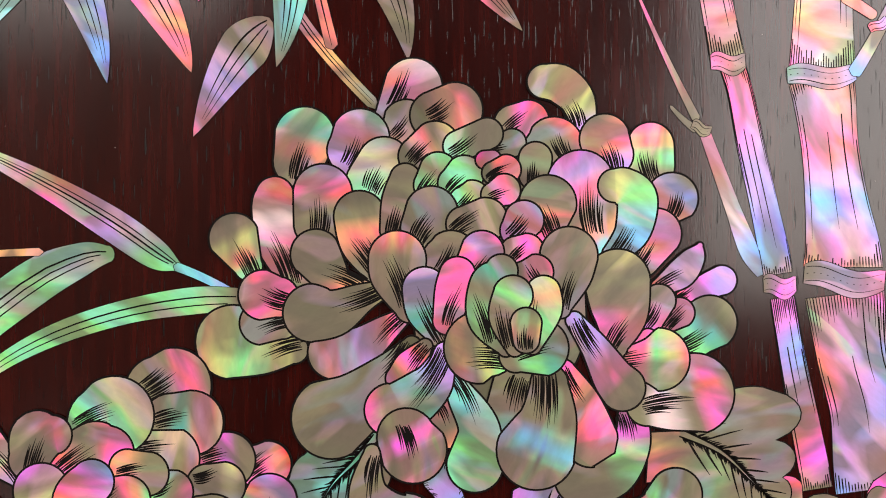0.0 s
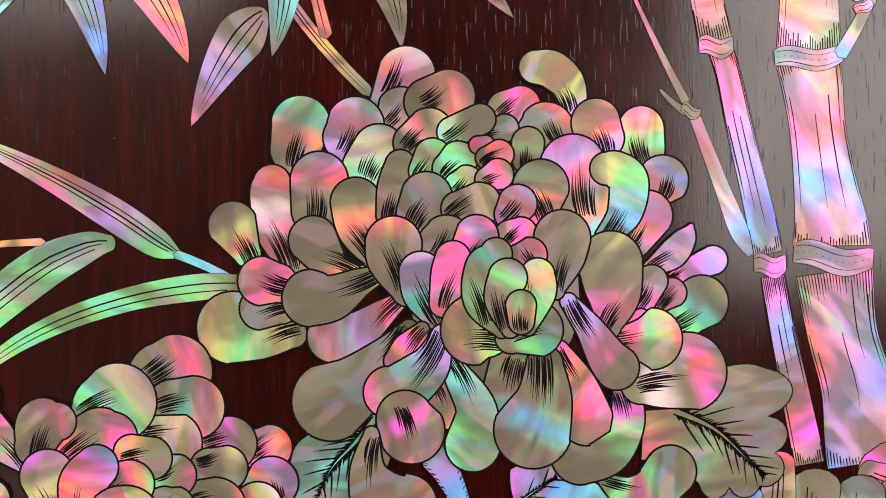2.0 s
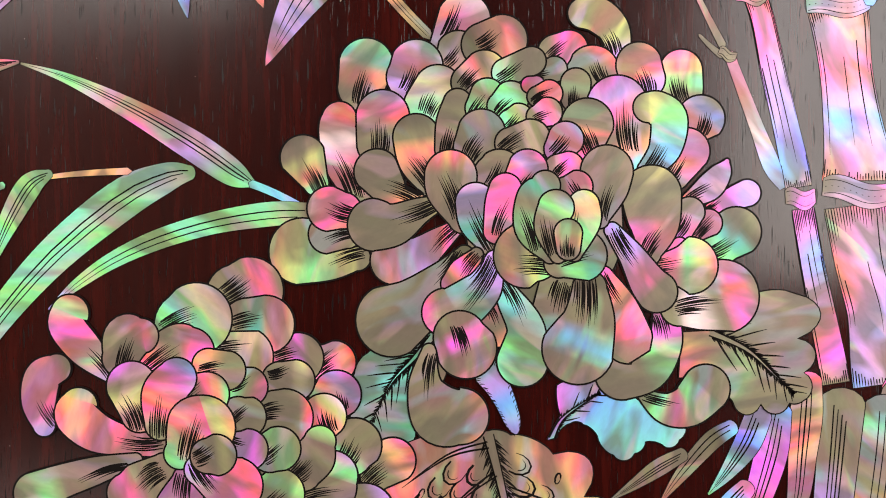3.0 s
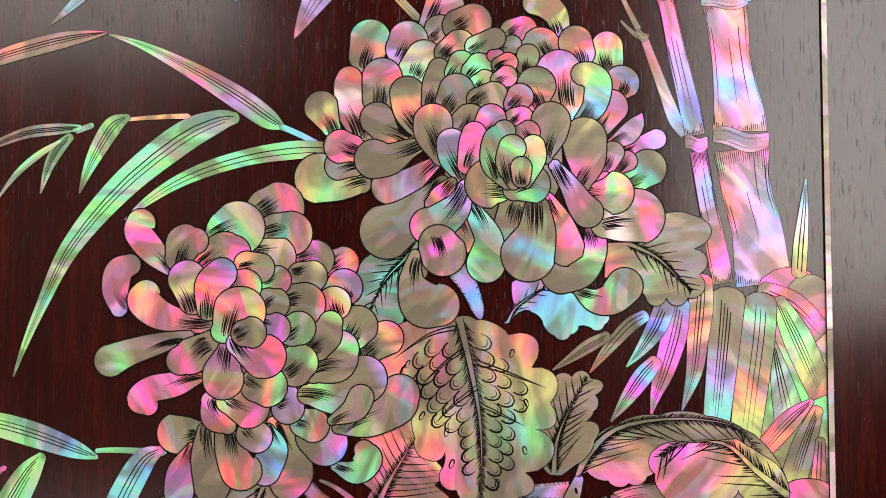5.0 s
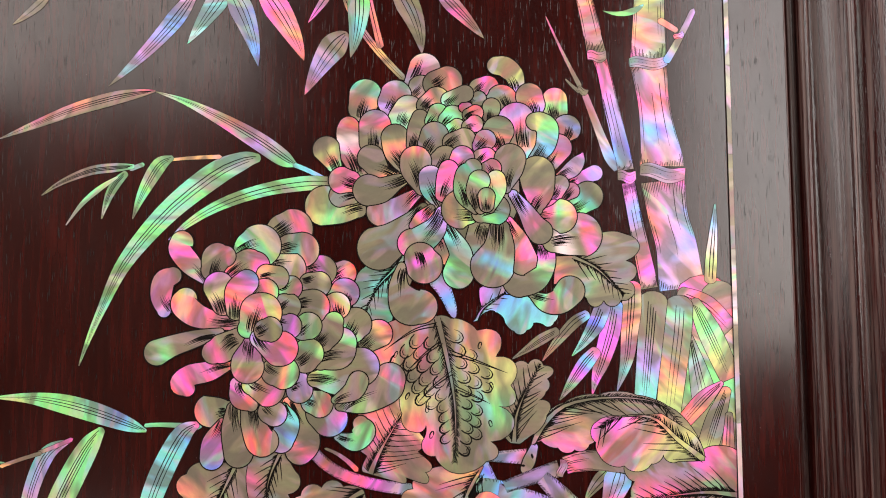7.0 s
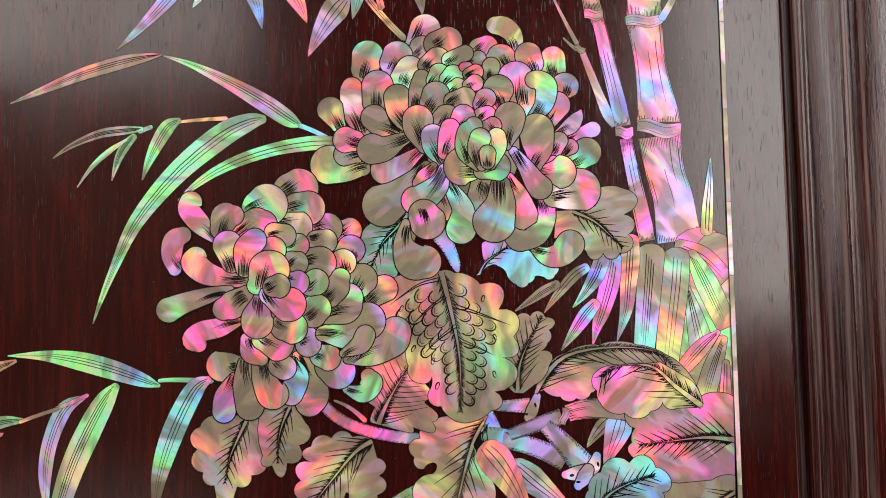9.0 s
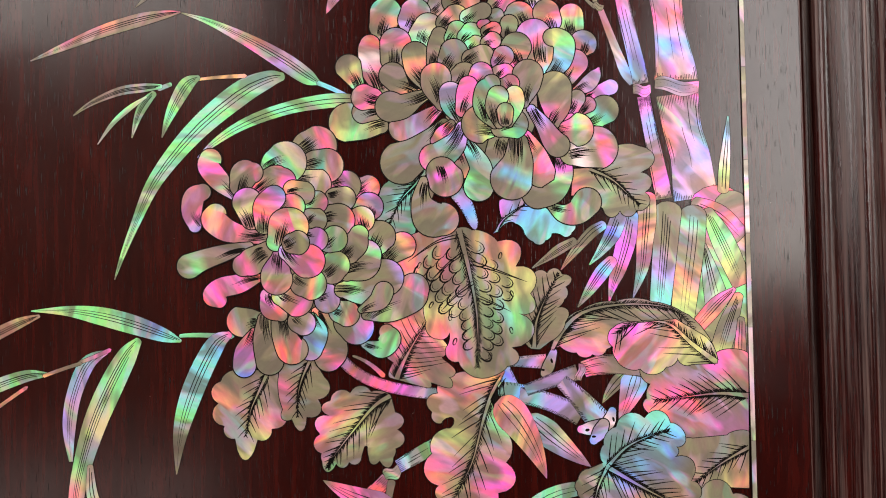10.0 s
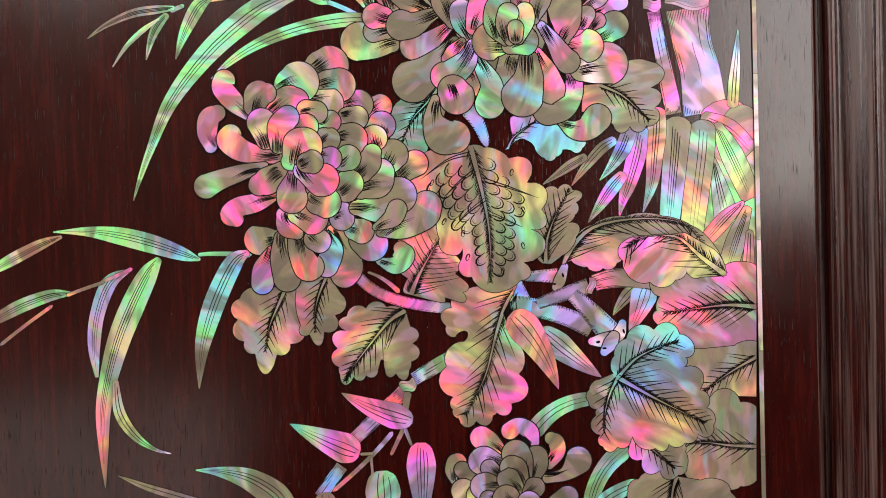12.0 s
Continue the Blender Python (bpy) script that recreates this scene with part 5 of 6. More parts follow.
scalloped_leaf(leaf, [(13.8, -126.0), (14.9, -113.6), (19.5, -101.3), (28.6, -84.3)], [(12.2, -126.6, 0.0), (6.8, -115.0, 0.1), (5.8, -106.7, 0.2), (11.1, -105.2, -0.1), (10.3, -96.5, 0.1), (13.6, -87.2, 0.2), (21.7, -85.5, 0.25), (29.8, -86.2, 0.3), (31.5, -93.1, 0.5), (30.8, -99.9, 0.2), (26.6, -104.5, 0.1), (31.1, -112.3, 0.4), (23.2, -122.4, 0.1), (16.9, -127.0, 0.0)], [], "nnnn", "nnnn", "nnnn")
leaf = Inlay("chrysanthemum_leaf", -44.2, -28.2, "lobed teal and cyan mother-of-pearl leaf with engraved veins", "leaf", "chrysanthemum leaves")
scalloped_leaf(leaf, [(-44.2, -28.7), (-50.7, -36.0), (-58.3, -44.2), (-65.1, -57.8)], [(-43.2, -27.8, 0.0), (-56.2, -33.2, 0.1), (-65.5, -34.0, 0.15), (-69.7, -40.4, 0.1), (-69.1, -49.6, 0.1), (-71.0, -57.0, 0.1), (-67.8, -62.6, 0.2), (-58.6, -65.5, 0.2), (-50.2, -59.2, 0.2), (-45.4, -48.1, 0.1), (-39.7, -37.1, 0.1)], [], "ttct", "nntt", "tttc")
leaf = Inlay("chrysanthemum_leaf", 38.3, -24.4, "lobed grey mother-of-pearl leaf with engraved veins", "leaf", "chrysanthemum leaves")
scalloped_leaf(leaf, [(46.3, -28.2), (58.2, -33.9), (67.3, -42.4), (73.7, -48.9)], [(37.1, -28.1, 0.0), (46.3, -27.7, 0.0), (56.6, -18.2, 0.0), (73.2, -15.7, 0.1), (74.5, -30.5, 0.45), (76.5, -41.6, 0.35), (76.0, -50.8, 0.25), (71.8, -51.3, 0.1), (62.6, -51.5, 0.3), (53.4, -50.5, 0.35), (51.6, -42.2, 0.1), (36.0, -42.8, 0.0)], [], "nnnn", "nnnn", "ognn")
leaf = Inlay("chrysanthemum_leaf", -5.2, -62.5, "lobed cyan and blue mother-of-pearl leaf with engraved veins", "leaf", "chrysanthemum leaves")
scalloped_leaf(leaf, [(-5.8, -62.4), (-2.1, -55.8), (6.3, -49.8), (10.4, -47.5)], [(-7.1, -62.7, 0.0), (-2.6, -54.7, 0.0), (-3.7, -45.0, 0.05), (6.5, -42.2, 0.05), (21.1, -49.1, 0.0), (29.3, -55.1, 0.0), (37.9, -59.7, 0.0), (35.7, -63.0, 0.1), (31.0, -65.1, 0.2), (24.6, -63.6, -0.1), (21.2, -67.2, 0.15), (14.4, -67.7, 0.25), (9.5, -62.2, 0.1), (4.7, -57.7, -0.1), (0.3, -57.3, -0.15), (-4.5, -62.0, -0.1)], [], "cnbb", "vmvv", "cbcc")
leaf = Inlay("chrysanthemum_leaf", -27.2, -61.2, "large spotted pearl leaf with engraved scale pattern", "leaf", "chrysanthemum leaves")
scalloped_leaf(leaf, [(-26.4, -61.0), (-21.8, -80.4), (-17.8, -102.3), (-16.9, -120.9), (-17.5, -137.9)], [(-26.4, -59.8, 0.0), (-19.3, -61.2, 0.1), (-5.4, -67.6, 0.1), (4.4, -81.5, 0.4), (12.2, -96.5, 0.35), (5.7, -107.3, 0.4), (6.7, -125.0, 0.35), (1.4, -125.8, 0.0), (-1.0, -136.0, 0.4), (-17.5, -141.9, 0.1), (-27.6, -133.1, 0.1), (-34.3, -125.2, 0.25), (-32.6, -116.9, -0.1), (-38.9, -120.5, 0.2), (-45.0, -111.1, 0.2), (-46.4, -103.4, 0.05), (-59.2, -89.2, 0.05), (-58.9, -66.8, 0.05), (-39.5, -59.9, 0.05)], [[(-20.2, -78.9), (-5.6, -83.8), (11.3, -90.3)], [(-16.8, -97.6), (-7.5, -101.8), (1.7, -106.3)], [(-24.2, -73.6), (-33.6, -80.3), (-43.1, -89.4)], [(-18.8, -89.8), (-29.2, -97.4), (-37.1, -105.7)], [(-26.5, -64.2), (-39.6, -67.7), (-55.4, -78.4)]], "nnnnn", "noygnn", "ponyopn", spots=[(-48.5, -80.0), (-42.3, -101.9), (-31.9, -108.9), (-29.6, -122.2), (-10.2, -130.3), (1.5, -116.5), (2.2, -96.4), (-3.9, -75.4)])
leaf = Inlay("bamboo_leaf", -6.5, -154.6, "slender salmon and yellow mother-of-pearl bamboo leaf inlaid in dark wood", "leaf", "bamboo leaves")
blade(leaf, (-6.5, -154.6), (8.2, -172.9), (19.4, -197.5), 18.4, "ooyop", lines=3, foot=0.6, peak=0.25, side="opoop")

# the large chrysanthemum
flower = Inlay("chrysanthemum_flower", 0.9, 2.4, "large round chrysanthemum of overlapping iridescent shell petals", "flower", "chrysanthemum flowers")
strip(flower, (-28.4, -38.4), (-22.1, -47.3), (-17.3, -60.7), 10.2, 4.6, "tvbv", name="stem", fur=12)
petal(flower, [(-7.8, 23.0, 25.3), (-7.2, 5.3, 25.2)], "knk")
petal(flower, [(-38.4, 65.4, 6.0), (-33.1, 74.8, 8.7)], "npw", (-38.8, 68.8, -34.3, 78.8, 5.0))
petal(flower, [(-36.8, 61.2, 5.7), (-35.0, 64.2, 6.9)], "onn", (-39.0, 60.0, -34.5, 65.3, 4.0))
petal(flower, [(-67.0, 53.1, 7.4), (-65.1, 60.3, 8.7)], "notg", (-67.9, 47.6, -64.8, 57.9, 6.0))
petal(flower, [(-51.1, 56.3, 7.2), (-48.8, 59.9, 8.5)], "vpc", (-52.1, 51.7, -48.5, 59.8, 5.7))
petal(flower, [(-26.6, 66.6, 7.1), (-20.4, 68.2, 7.9)], "kon", (-28.1, 65.6, -21.7, 69.9, 5.4))
petal(flower, [(-45.3, 47.0, 7.4), (-41.7, 52.3, 7.7)], "gyn", (-45.9, 44.5, -42.8, 51.1, 6.4))
petal(flower, [(-31.5, 54.4, 5.7), (-26.4, 57.7, 6.9)], "kony", (-34.0, 53.2, -28.4, 58.9, 4.7))
petal(flower, [(17.4, 64.8, 4.1), (15.8, 71.3, 5.1), (11.1, 75.7, 5.6), (6.1, 76.6, 4.9)], "vyoyn", (16.7, 63.1, 13.4, 71.3, 5.4))
petal(flower, [(-3.1, 64.0, 5.6), (1.2, 64.8, 6.1)], "npr", (-5.6, 62.5, 0.4, 67.0, 3.7))
petal(flower, [(37.9, 51.4, 6.8), (37.8, 57.4, 6.8)], "ngop", (37.8, 47.4, 35.7, 56.2, 5.4))
petal(flower, [(7.8, 56.1, 7.8), (9.0, 57.5, 8.3)], "nnp", (12.2, 54.1, 9.2, 61.2, 5.1))
petal(flower, [(26.1, 54.9, 6.3), (24.1, 59.4, 7.3)], "vpon", (27.7, 49.9, 25.1, 58.3, 5.4))
petal(flower, [(-7.7, 56.7, 3.4), (-3.6, 58.3, 4.0)], "knt", (-10.7, 56.3, -4.8, 57.3, 3.0))
petal(flower, [(3.0, 48.8, 4.4), (3.4, 53.7, 4.7)], "knn", (2.3, 46.1, 3.0, 53.2, 3.7))
petal(flower, [(-19.5, 57.4, 4.4), (-11.0, 61.1, 4.5)], "gnn", (-21.7, 54.8, -14.4, 60.1, 4.0))
petal(flower, [(41.4, 38.4, 5.4), (44.2, 41.6, 7.5)], "mpbn", (44.4, 36.2, 46.6, 43.6, 4.8))
petal(flower, [(34.7, 24.1, 5.8), (39.3, 31.2, 7.3)], "npmp", (33.0, 20.4, 38.2, 28.5, 5.1))
petal(flower, [(46.9, 12.2, 1.7), (53.3, 15.1, 3.4), (58.9, 17.2, 4.2)], "pmvv", (45.2, 11.3, 49.8, 14.1, 2.4))
petal(flower, [(51.0, 1.1, 6.4), (55.1, 4.5, 8.0)], "gtkn", (46.2, -3.3, 55.2, 1.6, 5.1))
petal(flower, [(41.7, 4.1, 2.7), (46.0, 7.5, 4.4)], "rpp", (41.9, 3.5, 48.1, 9.6, 4.1))
petal(flower, [(40.2, 15.3, 2.4), (46.5, 19.2, 4.2), (50.7, 24.3, 3.1), (52.4, 27.6, 0.7)], "pvvm", (39.0, 15.3, 47.2, 19.7, 3.4))
petal(flower, [(-67.4, 17.4, 4.0), (-72.8, 28.0, 6.0), (-74.7, 38.9, 6.0), (-74.1, 42.8, 5.5)], "npwpp", (-68.3, 17.4, -73.8, 30.5, 6.3))
petal(flower, [(-60.7, 34.6, 7.5), (-59.9, 43.6, 8.4)], "nnpv", (-60.8, 30.7, -60.3, 42.1, 6.4))
petal(flower, [(24.3, 29.3, 5.8), (20.4, 36.9, 7.8), (16.8, 46.1, 9.8)], "conpvm", (20.0, 31.4, 19.2, 46.2, 7.1))
petal(flower, [(26.3, 25.1, 3.0), (32.1, 31.7, 5.1), (33.7, 41.3, 5.9), (30.0, 45.1, 5.4), (26.9, 45.5, 4.7)], "cbgyn", (26.9, 23.9, 32.8, 32.6, 5.8))
petal(flower, [(5.8, 35.4, 7.1), (6.9, 40.1, 8.4)], "ponnk", (8.8, 30.9, 4.9, 40.0, 6.1))
petal(flower, [(-43.5, 19.8, 3.7), (-47.7, 28.5, 6.7), (-49.0, 36.6, 7.4)], "nnonk", (-43.1, 20.9, -49.4, 30.2, 7.4))
petal(flower, [(-38.3, 32.6, 4.4), (-37.2, 41.0, 5.0), (-35.4, 47.7, 4.4)], "nnnn", (-39.7, 31.1, -37.5, 39.3, 4.4))
petal(flower, [(-28.0, 45.9, 4.7), (-25.6, 49.9, 5.5)], "gng", (-30.8, 43.1, -26.0, 49.3, 4.7))
petal(flower, [(-21.0, 46.4, 4.5), (-17.9, 48.8, 5.6)], "ggn", (-23.0, 44.0, -17.9, 48.7, 4.0))
petal(flower, [(-18.4, 41.3, 3.7), (-15.5, 42.1, 4.9)], "gyy", (-19.1, 39.3, -15.1, 43.6, 3.0))
petal(flower, [(-11.8, 53.3, 2.5), (-9.4, 53.8, 2.2)], "rp")
petal(flower, [(-9.2, 49.4, 3.2), (-5.4, 50.4, 4.2)], "kpp", (-11.2, 48.3, -4.1, 51.9, 2.4))
petal(flower, [(-9.2, 42.9, 3.5), (-6.0, 44.3, 4.6)], "npn", (-10.3, 42.2, -5.0, 44.2, 3.0))
petal(flower, [(-29.9, 33.3, 6.7), (-27.7, 37.7, 7.6)], "nnnn", (-32.6, 29.7, -27.8, 37.0, 6.4))
petal(flower, [(-18.1, 34.2, 5.0), (-11.7, 35.5, 6.4)], "nnyn", (-22.0, 31.9, -14.0, 37.2, 5.0))
petal(flower, [(-2.3, 32.2, 4.7), (-0.2, 35.3, 5.7)], "mppv", (-4.0, 30.3, 1.1, 36.0, 5.1))
petal(flower, [(-2.7, 25.9, 4.4), (0.6, 26.2, 4.9)], "npo", (-4.1, 23.9, 0.7, 28.3, 3.0))
petal(flower, [(-23.3, 23.5, 7.1), (-21.9, 24.5, 7.6)], "nnn", (-24.7, 20.2, -20.2, 28.2, 5.0))
petal(flower, [(-15.9, 21.1, 5.0), (-12.7, 25.6, 6.4)], "npvp", (-15.5, 17.4, -10.2, 24.0, 4.7))
petal(flower, [(-81.9, 21.9, 4.0), (-86.1, 30.2, 7.3)], "goynk", (-79.9, 18.9, -85.1, 29.3, 5.3))
petal(flower, [(-68.5, -2.7, 4.0), (-76.8, -2.2, 7.7), (-86.5, -0.4, 10.8)], "nygyo", (-66.5, -0.0, -76.8, -3.2, 5.3))
petal(flower, [(-71.7, 4.6, 4.0), (-78.1, 5.2, 6.2)], "nnnn", (-69.7, 6.2, -79.4, 3.5, 4.3))
petal(flower, [(-73.0, 12.8, 5.7), (-77.5, 13.5, 7.2)], "pppn", (-70.0, 10.7, -79.0, 13.9, 6.0))
petal(flower, [(-47.6, 15.8, 1.7), (-55.7, 17.6, 4.7), (-62.0, 25.4, 7.2)], "oonnn", (-47.5, 16.5, -59.0, 21.6, 5.7))
petal(flower, [(-34.1, 8.2, 1.5), (-40.8, 3.6, 3.7), (-49.3, -2.4, 6.0), (-56.5, -3.7, 7.7)], "vpvon", (-35.2, 8.6, -44.4, 0.0, 4.4))
petal(flower, [(-40.7, 15.4, 2.0), (-48.3, 12.4, 4.2), (-56.3, 8.2, 6.7), (-63.2, 8.0, 8.3)], "ynnnn", (-41.5, 14.7, -55.8, 9.4, 5.0))
petal(flower, [(-34.1, 9.6, 4.4), (-37.8, 18.7, 7.7), (-37.9, 23.7, 8.4)], "nnno", (-34.5, 11.6, -39.4, 25.1, 7.0))
petal(flower, [(-25.8, 1.1, 3.0), (-29.2, 8.2, 5.7), (-29.8, 14.9, 6.4)], "ntvv", (-24.6, -0.3, -30.8, 13.2, 6.0))
petal(flower, [(-23.2, 5.6, 4.0), (-21.4, 13.9, 5.2), (-20.0, 19.1, 5.2)], "ppp", (-23.9, 4.7, -19.7, 14.7, 4.0))
petal(flower, [(-33.7, -1.8, 2.7), (-40.5, -10.1, 6.0), (-49.5, -18.3, 9.0), (-57.4, -23.2, 11.7)], "knnnn", (-34.7, -1.5, -42.9, -11.7, 5.4))
petal(flower, [(23.4, -47.7, 1.5), (31.2, -52.6, 4.8), (38.6, -52.1, 6.6), (44.6, -46.5, 7.7)], "ngpgnn", (24.8, -49.2, 35.8, -52.1, 3.3))
petal(flower, [(-45.5, -33.3, 2.2), (-46.8, -44.4, 5.5), (-42.1, -53.4, 10.0), (-35.3, -54.8, 8.9)], "nnnnp", (-45.2, -34.3, -46.9, -48.1, 4.4))
petal(flower, [(32.0, -22.1, 4.1), (31.5, -31.4, 5.4), (25.8, -39.3, 7.4), (17.5, -40.9, 8.8)], "pmgnnn", (29.3, -22.1, 31.2, -30.5, 5.7))
petal(flower, [(36.3, -19.7, 6.1), (43.0, -18.9, 8.5), (50.2, -16.5, 11.9)], "nwnpn", (35.4, -19.7, 49.0, -18.2, 5.8))
petal(flower, [(37.1, 3.5, 3.0), (40.0, 11.2, 4.7)], "mpnn", (36.1, 3.5, 40.3, 10.9, 4.1))
petal(flower, [(30.2, -4.4, 1.2), (36.6, 0.2, 2.5)], "mp")
petal(flower, [(29.2, -5.3, 2.4), (35.6, -6.2, 6.1), (39.7, -6.3, 9.1)], "npgyo", (26.3, -6.9, 37.0, -5.6, 5.1))
petal(flower, [(26.9, -2.4, 3.4), (28.4, 6.5, 7.8), (27.7, 16.8, 9.6)], "npnny", (25.2, -1.9, 30.4, 6.0, 5.1))
petal(flower, [(-3.0, -13.2, 6.4), (-5.9, -22.7, 6.1)], "nnt", (-1.9, -11.5, -4.1, -20.7, 6.7))
petal(flower, [(-25.2, -20.4, 3.7), (-22.8, -27.1, 5.0)], "pno", (-25.9, -18.7, -22.8, -25.4, 3.0))
petal(flower, [(-21.7, -9.5, 1.3), (-19.1, -16.3, 4.0), (-13.9, -26.4, 6.0), (-15.0, -36.9, 8.2)], "bctgg", (-20.7, -10.4, -13.9, -24.2, 4.4))
petal(flower, [(11.2, -10.0, 3.7), (16.5, -19.4, 5.7), (19.1, -29.1, 7.8), (19.4, -30.5, 7.4)], "popnn", (10.6, -9.5, 16.0, -19.4, 5.1))
petal(flower, [(7.1, -13.3, 5.4), (6.7, -23.4, 8.4), (3.2, -32.9, 11.6)], "knnbnn", (6.0, -11.1, 5.3, -25.6, 7.8))
petal(flower, [(-29.7, -1.9, 2.0), (-33.8, -7.2, 4.4), (-37.5, -11.5, 3.7)], "npor", (-29.7, -1.6, -36.0, -9.8, 4.4))
petal(flower, [(-24.0, -3.6, 2.7), (-27.6, -12.8, 6.0), (-36.1, -19.9, 7.7), (-39.8, -20.8, 7.7)], "vvtnnp", (-23.7, -4.5, -33.3, -18.9, 6.7))
petal(flower, [(-35.4, -28.9, 8.4), (-33.4, -32.6, 9.7)], "npnno", (-36.2, -25.5, -33.5, -35.0, 4.7))
petal(flower, [(14.7, 5.5, 2.4), (20.8, -2.6, 4.1), (25.9, -11.1, 5.9), (28.9, -14.7, 6.6)], "vvpnn", (14.7, 5.0, 21.8, -6.8, 5.7))
petal(flower, [(10.8, 9.0, 2.7), (12.0, 17.3, 7.1), (13.1, 24.7, 8.4)], "nnnn", (11.2, 9.6, 14.4, 20.7, 3.7))
petal(flower, [(-0.3, 19.2, 3.7), (3.2, 19.8, 5.1)], "kpp", (4.2, 16.8, 0.9, 21.9, 3.4))
petal(flower, [(-10.9, -2.2, 8.7), (-13.6, -2.5, 10.3)], "gynon", (-5.2, -5.3, -17.5, -4.6, 7.4))
petal(flower, [(-2.8, -5.0, 4.7), (4.4, -2.7, 8.3)], "ngtn", (-2.3, -4.6, 8.7, -1.1, 4.0))
petal(flower, [(-5.7, -2.6, 2.4), (-11.1, 6.2, 5.7), (-9.1, 15.9, 7.1), (-7.0, 20.3, 4.7)], "ngntn", (-9.8, -0.2, -13.7, 12.1, 5.0))
petal(flower, [(2.3, -2.0, 2.4), (6.1, 8.0, 4.6), (5.5, 13.7, 4.9)], "ngoy", (1.9, -1.0, 3.1, 11.1, 4.0))
petal(flower, [(-3.1, -2.6, 2.4), (-6.1, 6.2, 4.4), (-3.6, 13.0, 5.7)], "nnngn", (-4.8, -2.3, -7.2, 9.5, 5.0))
petal(flower, [(0.3, -0.3, 3.7), (0.3, 4.7, 4.4)], "noyn", (-0.1, -3.0, -0.0, 3.4, 5.1))

# the second chrysanthemum
flower = Inlay("chrysanthemum_flower", -123.0, -68.4, "half-open chrysanthemum of pink, gold and grey shell petals", "flower", "chrysanthemum flowers")
petal(flower, [(-116.7, -58.3, 20.1), (-108.9, -80.9, 23.9)], "knk")
petal(flower, [(-148.8, -41.2, 2.0), (-157.1, -32.7, 5.3), (-163.8, -24.3, 5.8), (-162.9, -20.0, 6.1)], "nwppgo", (-149.3, -40.2, -156.3, -31.9, 4.0))
petal(flower, [(-171.6, -56.4, 3.5), (-173.3, -48.9, 5.5), (-172.0, -40.8, 5.8), (-167.3, -37.8, 4.5)], "vpppn", (-168.1, -56.4, -172.8, -48.4, 4.5))
petal(flower, [(-133.8, -63.9, 3.0), (-144.4, -61.9, 4.5), (-154.5, -58.9, 6.3), (-161.1, -53.4, 6.8), (-160.2, -50.4, 6.0)], "nppooy", (-133.8, -63.4, -149.4, -62.4, 4.5))
petal(flower, [(-141.7, -67.9, 2.0), (-154.2, -71.2, 4.3), (-166.7, -75.0, 5.5), (-174.8, -78.5, 6.8)], "nnngn", (-143.7, -68.9, -161.2, -74.5, 3.0))
petal(flower, [(-133.9, -82.4, 3.0), (-146.3, -88.2, 5.0), (-156.8, -90.5, 5.5), (-161.9, -94.9, 5.7), (-158.6, -97.4, 4.2)], "ppppp", (-135.9, -84.4, -150.1, -88.2, 3.5))
petal(flower, [(-132.1, -71.4, 5.5), (-140.3, -76.5, 7.5), (-145.0, -78.5, 6.0)], "nnpn", (-133.6, -70.9, -141.6, -76.5, 7.5))
petal(flower, [(-63.2, -73.8, 5.0), (-57.7, -69.0, 7.3)], "nnop", (-66.7, -76.3, -59.7, -70.8, 6.5))
petal(flower, [(-71.8, -66.3, 7.6), (-70.1, -63.8, 8.6)], "gnnn", (-73.3, -69.6, -69.3, -62.8, 7.1))
petal(flower, [(-79.1, -37.0, 6.1), (-76.4, -36.7, 6.8)], "ppor", (-82.2, -38.5, -76.1, -33.9, 6.1))
petal(flower, [(-90.5, -35.5, 7.6), (-88.3, -35.3, 8.1)], "pmnn", (-95.9, -35.0, -88.8, -33.0, 4.6))
petal(flower, [(-77.8, -49.4, 7.1), (-75.8, -47.4, 7.8)], "npvm", (-74.4, -52.7, -76.5, -46.1, 6.1))
petal(flower, [(-108.3, -14.2, 9.6), (-104.0, -13.1, 10.9)], "nnpn", (-111.8, -15.2, -104.3, -10.1, 8.1))
petal(flower, [(-104.6, -24.1, 8.4), (-99.0, -24.1, 9.4)], "ntoy", (-109.7, -23.4, -100.1, -21.3, 5.1))
petal(flower, [(-112.6, -30.5, 4.6), (-106.0, -34.5, 9.4)], "gyyo", (-115.6, -32.0, -105.0, -31.0, 4.6))
petal(flower, [(-124.4, -23.9, 10.6), (-121.4, -21.9, 11.4)], "ggyn", (-133.0, -25.0, -120.9, -19.8, 6.1))
petal(flower, [(-94.3, -42.1, 5.6), (-89.7, -42.6, 6.6)], "nnyn", (-97.8, -41.1, -91.3, -39.1, 3.5))
petal(flower, [(-82.7, -57.3, 6.6), (-80.0, -54.2, 7.1)], "npoyw", (-78.4, -59.8, -80.5, -52.7, 6.1))
petal(flower, [(-95.4, -54.5, 8.6), (-92.9, -54.5, 9.1)], "nnnp", (-99.7, -52.7, -93.1, -51.7, 5.6))
petal(flower, [(-136.0, -35.6, 6.6), (-127.3, -32.8, 8.8), (-123.5, -32.8, 7.6)], "pnpp", (-138.3, -38.7, -127.8, -31.6, 6.6))
petal(flower, [(-146.4, -34.7, 5.8), (-144.0, -28.3, 7.8), (-139.7, -27.5, 5.6)], "nnpn", (-146.3, -38.2, -143.0, -28.0, 5.5))
petal(flower, [(-108.1, -43.2, 5.1), (-104.8, -44.4, 6.3)], "gnp", (-110.4, -45.2, -103.9, -41.6, 3.5))
petal(flower, [(-117.6, -37.1, 5.1), (-112.0, -39.1, 6.3)], "onn", (-120.6, -38.6, -113.0, -37.1, 3.5))
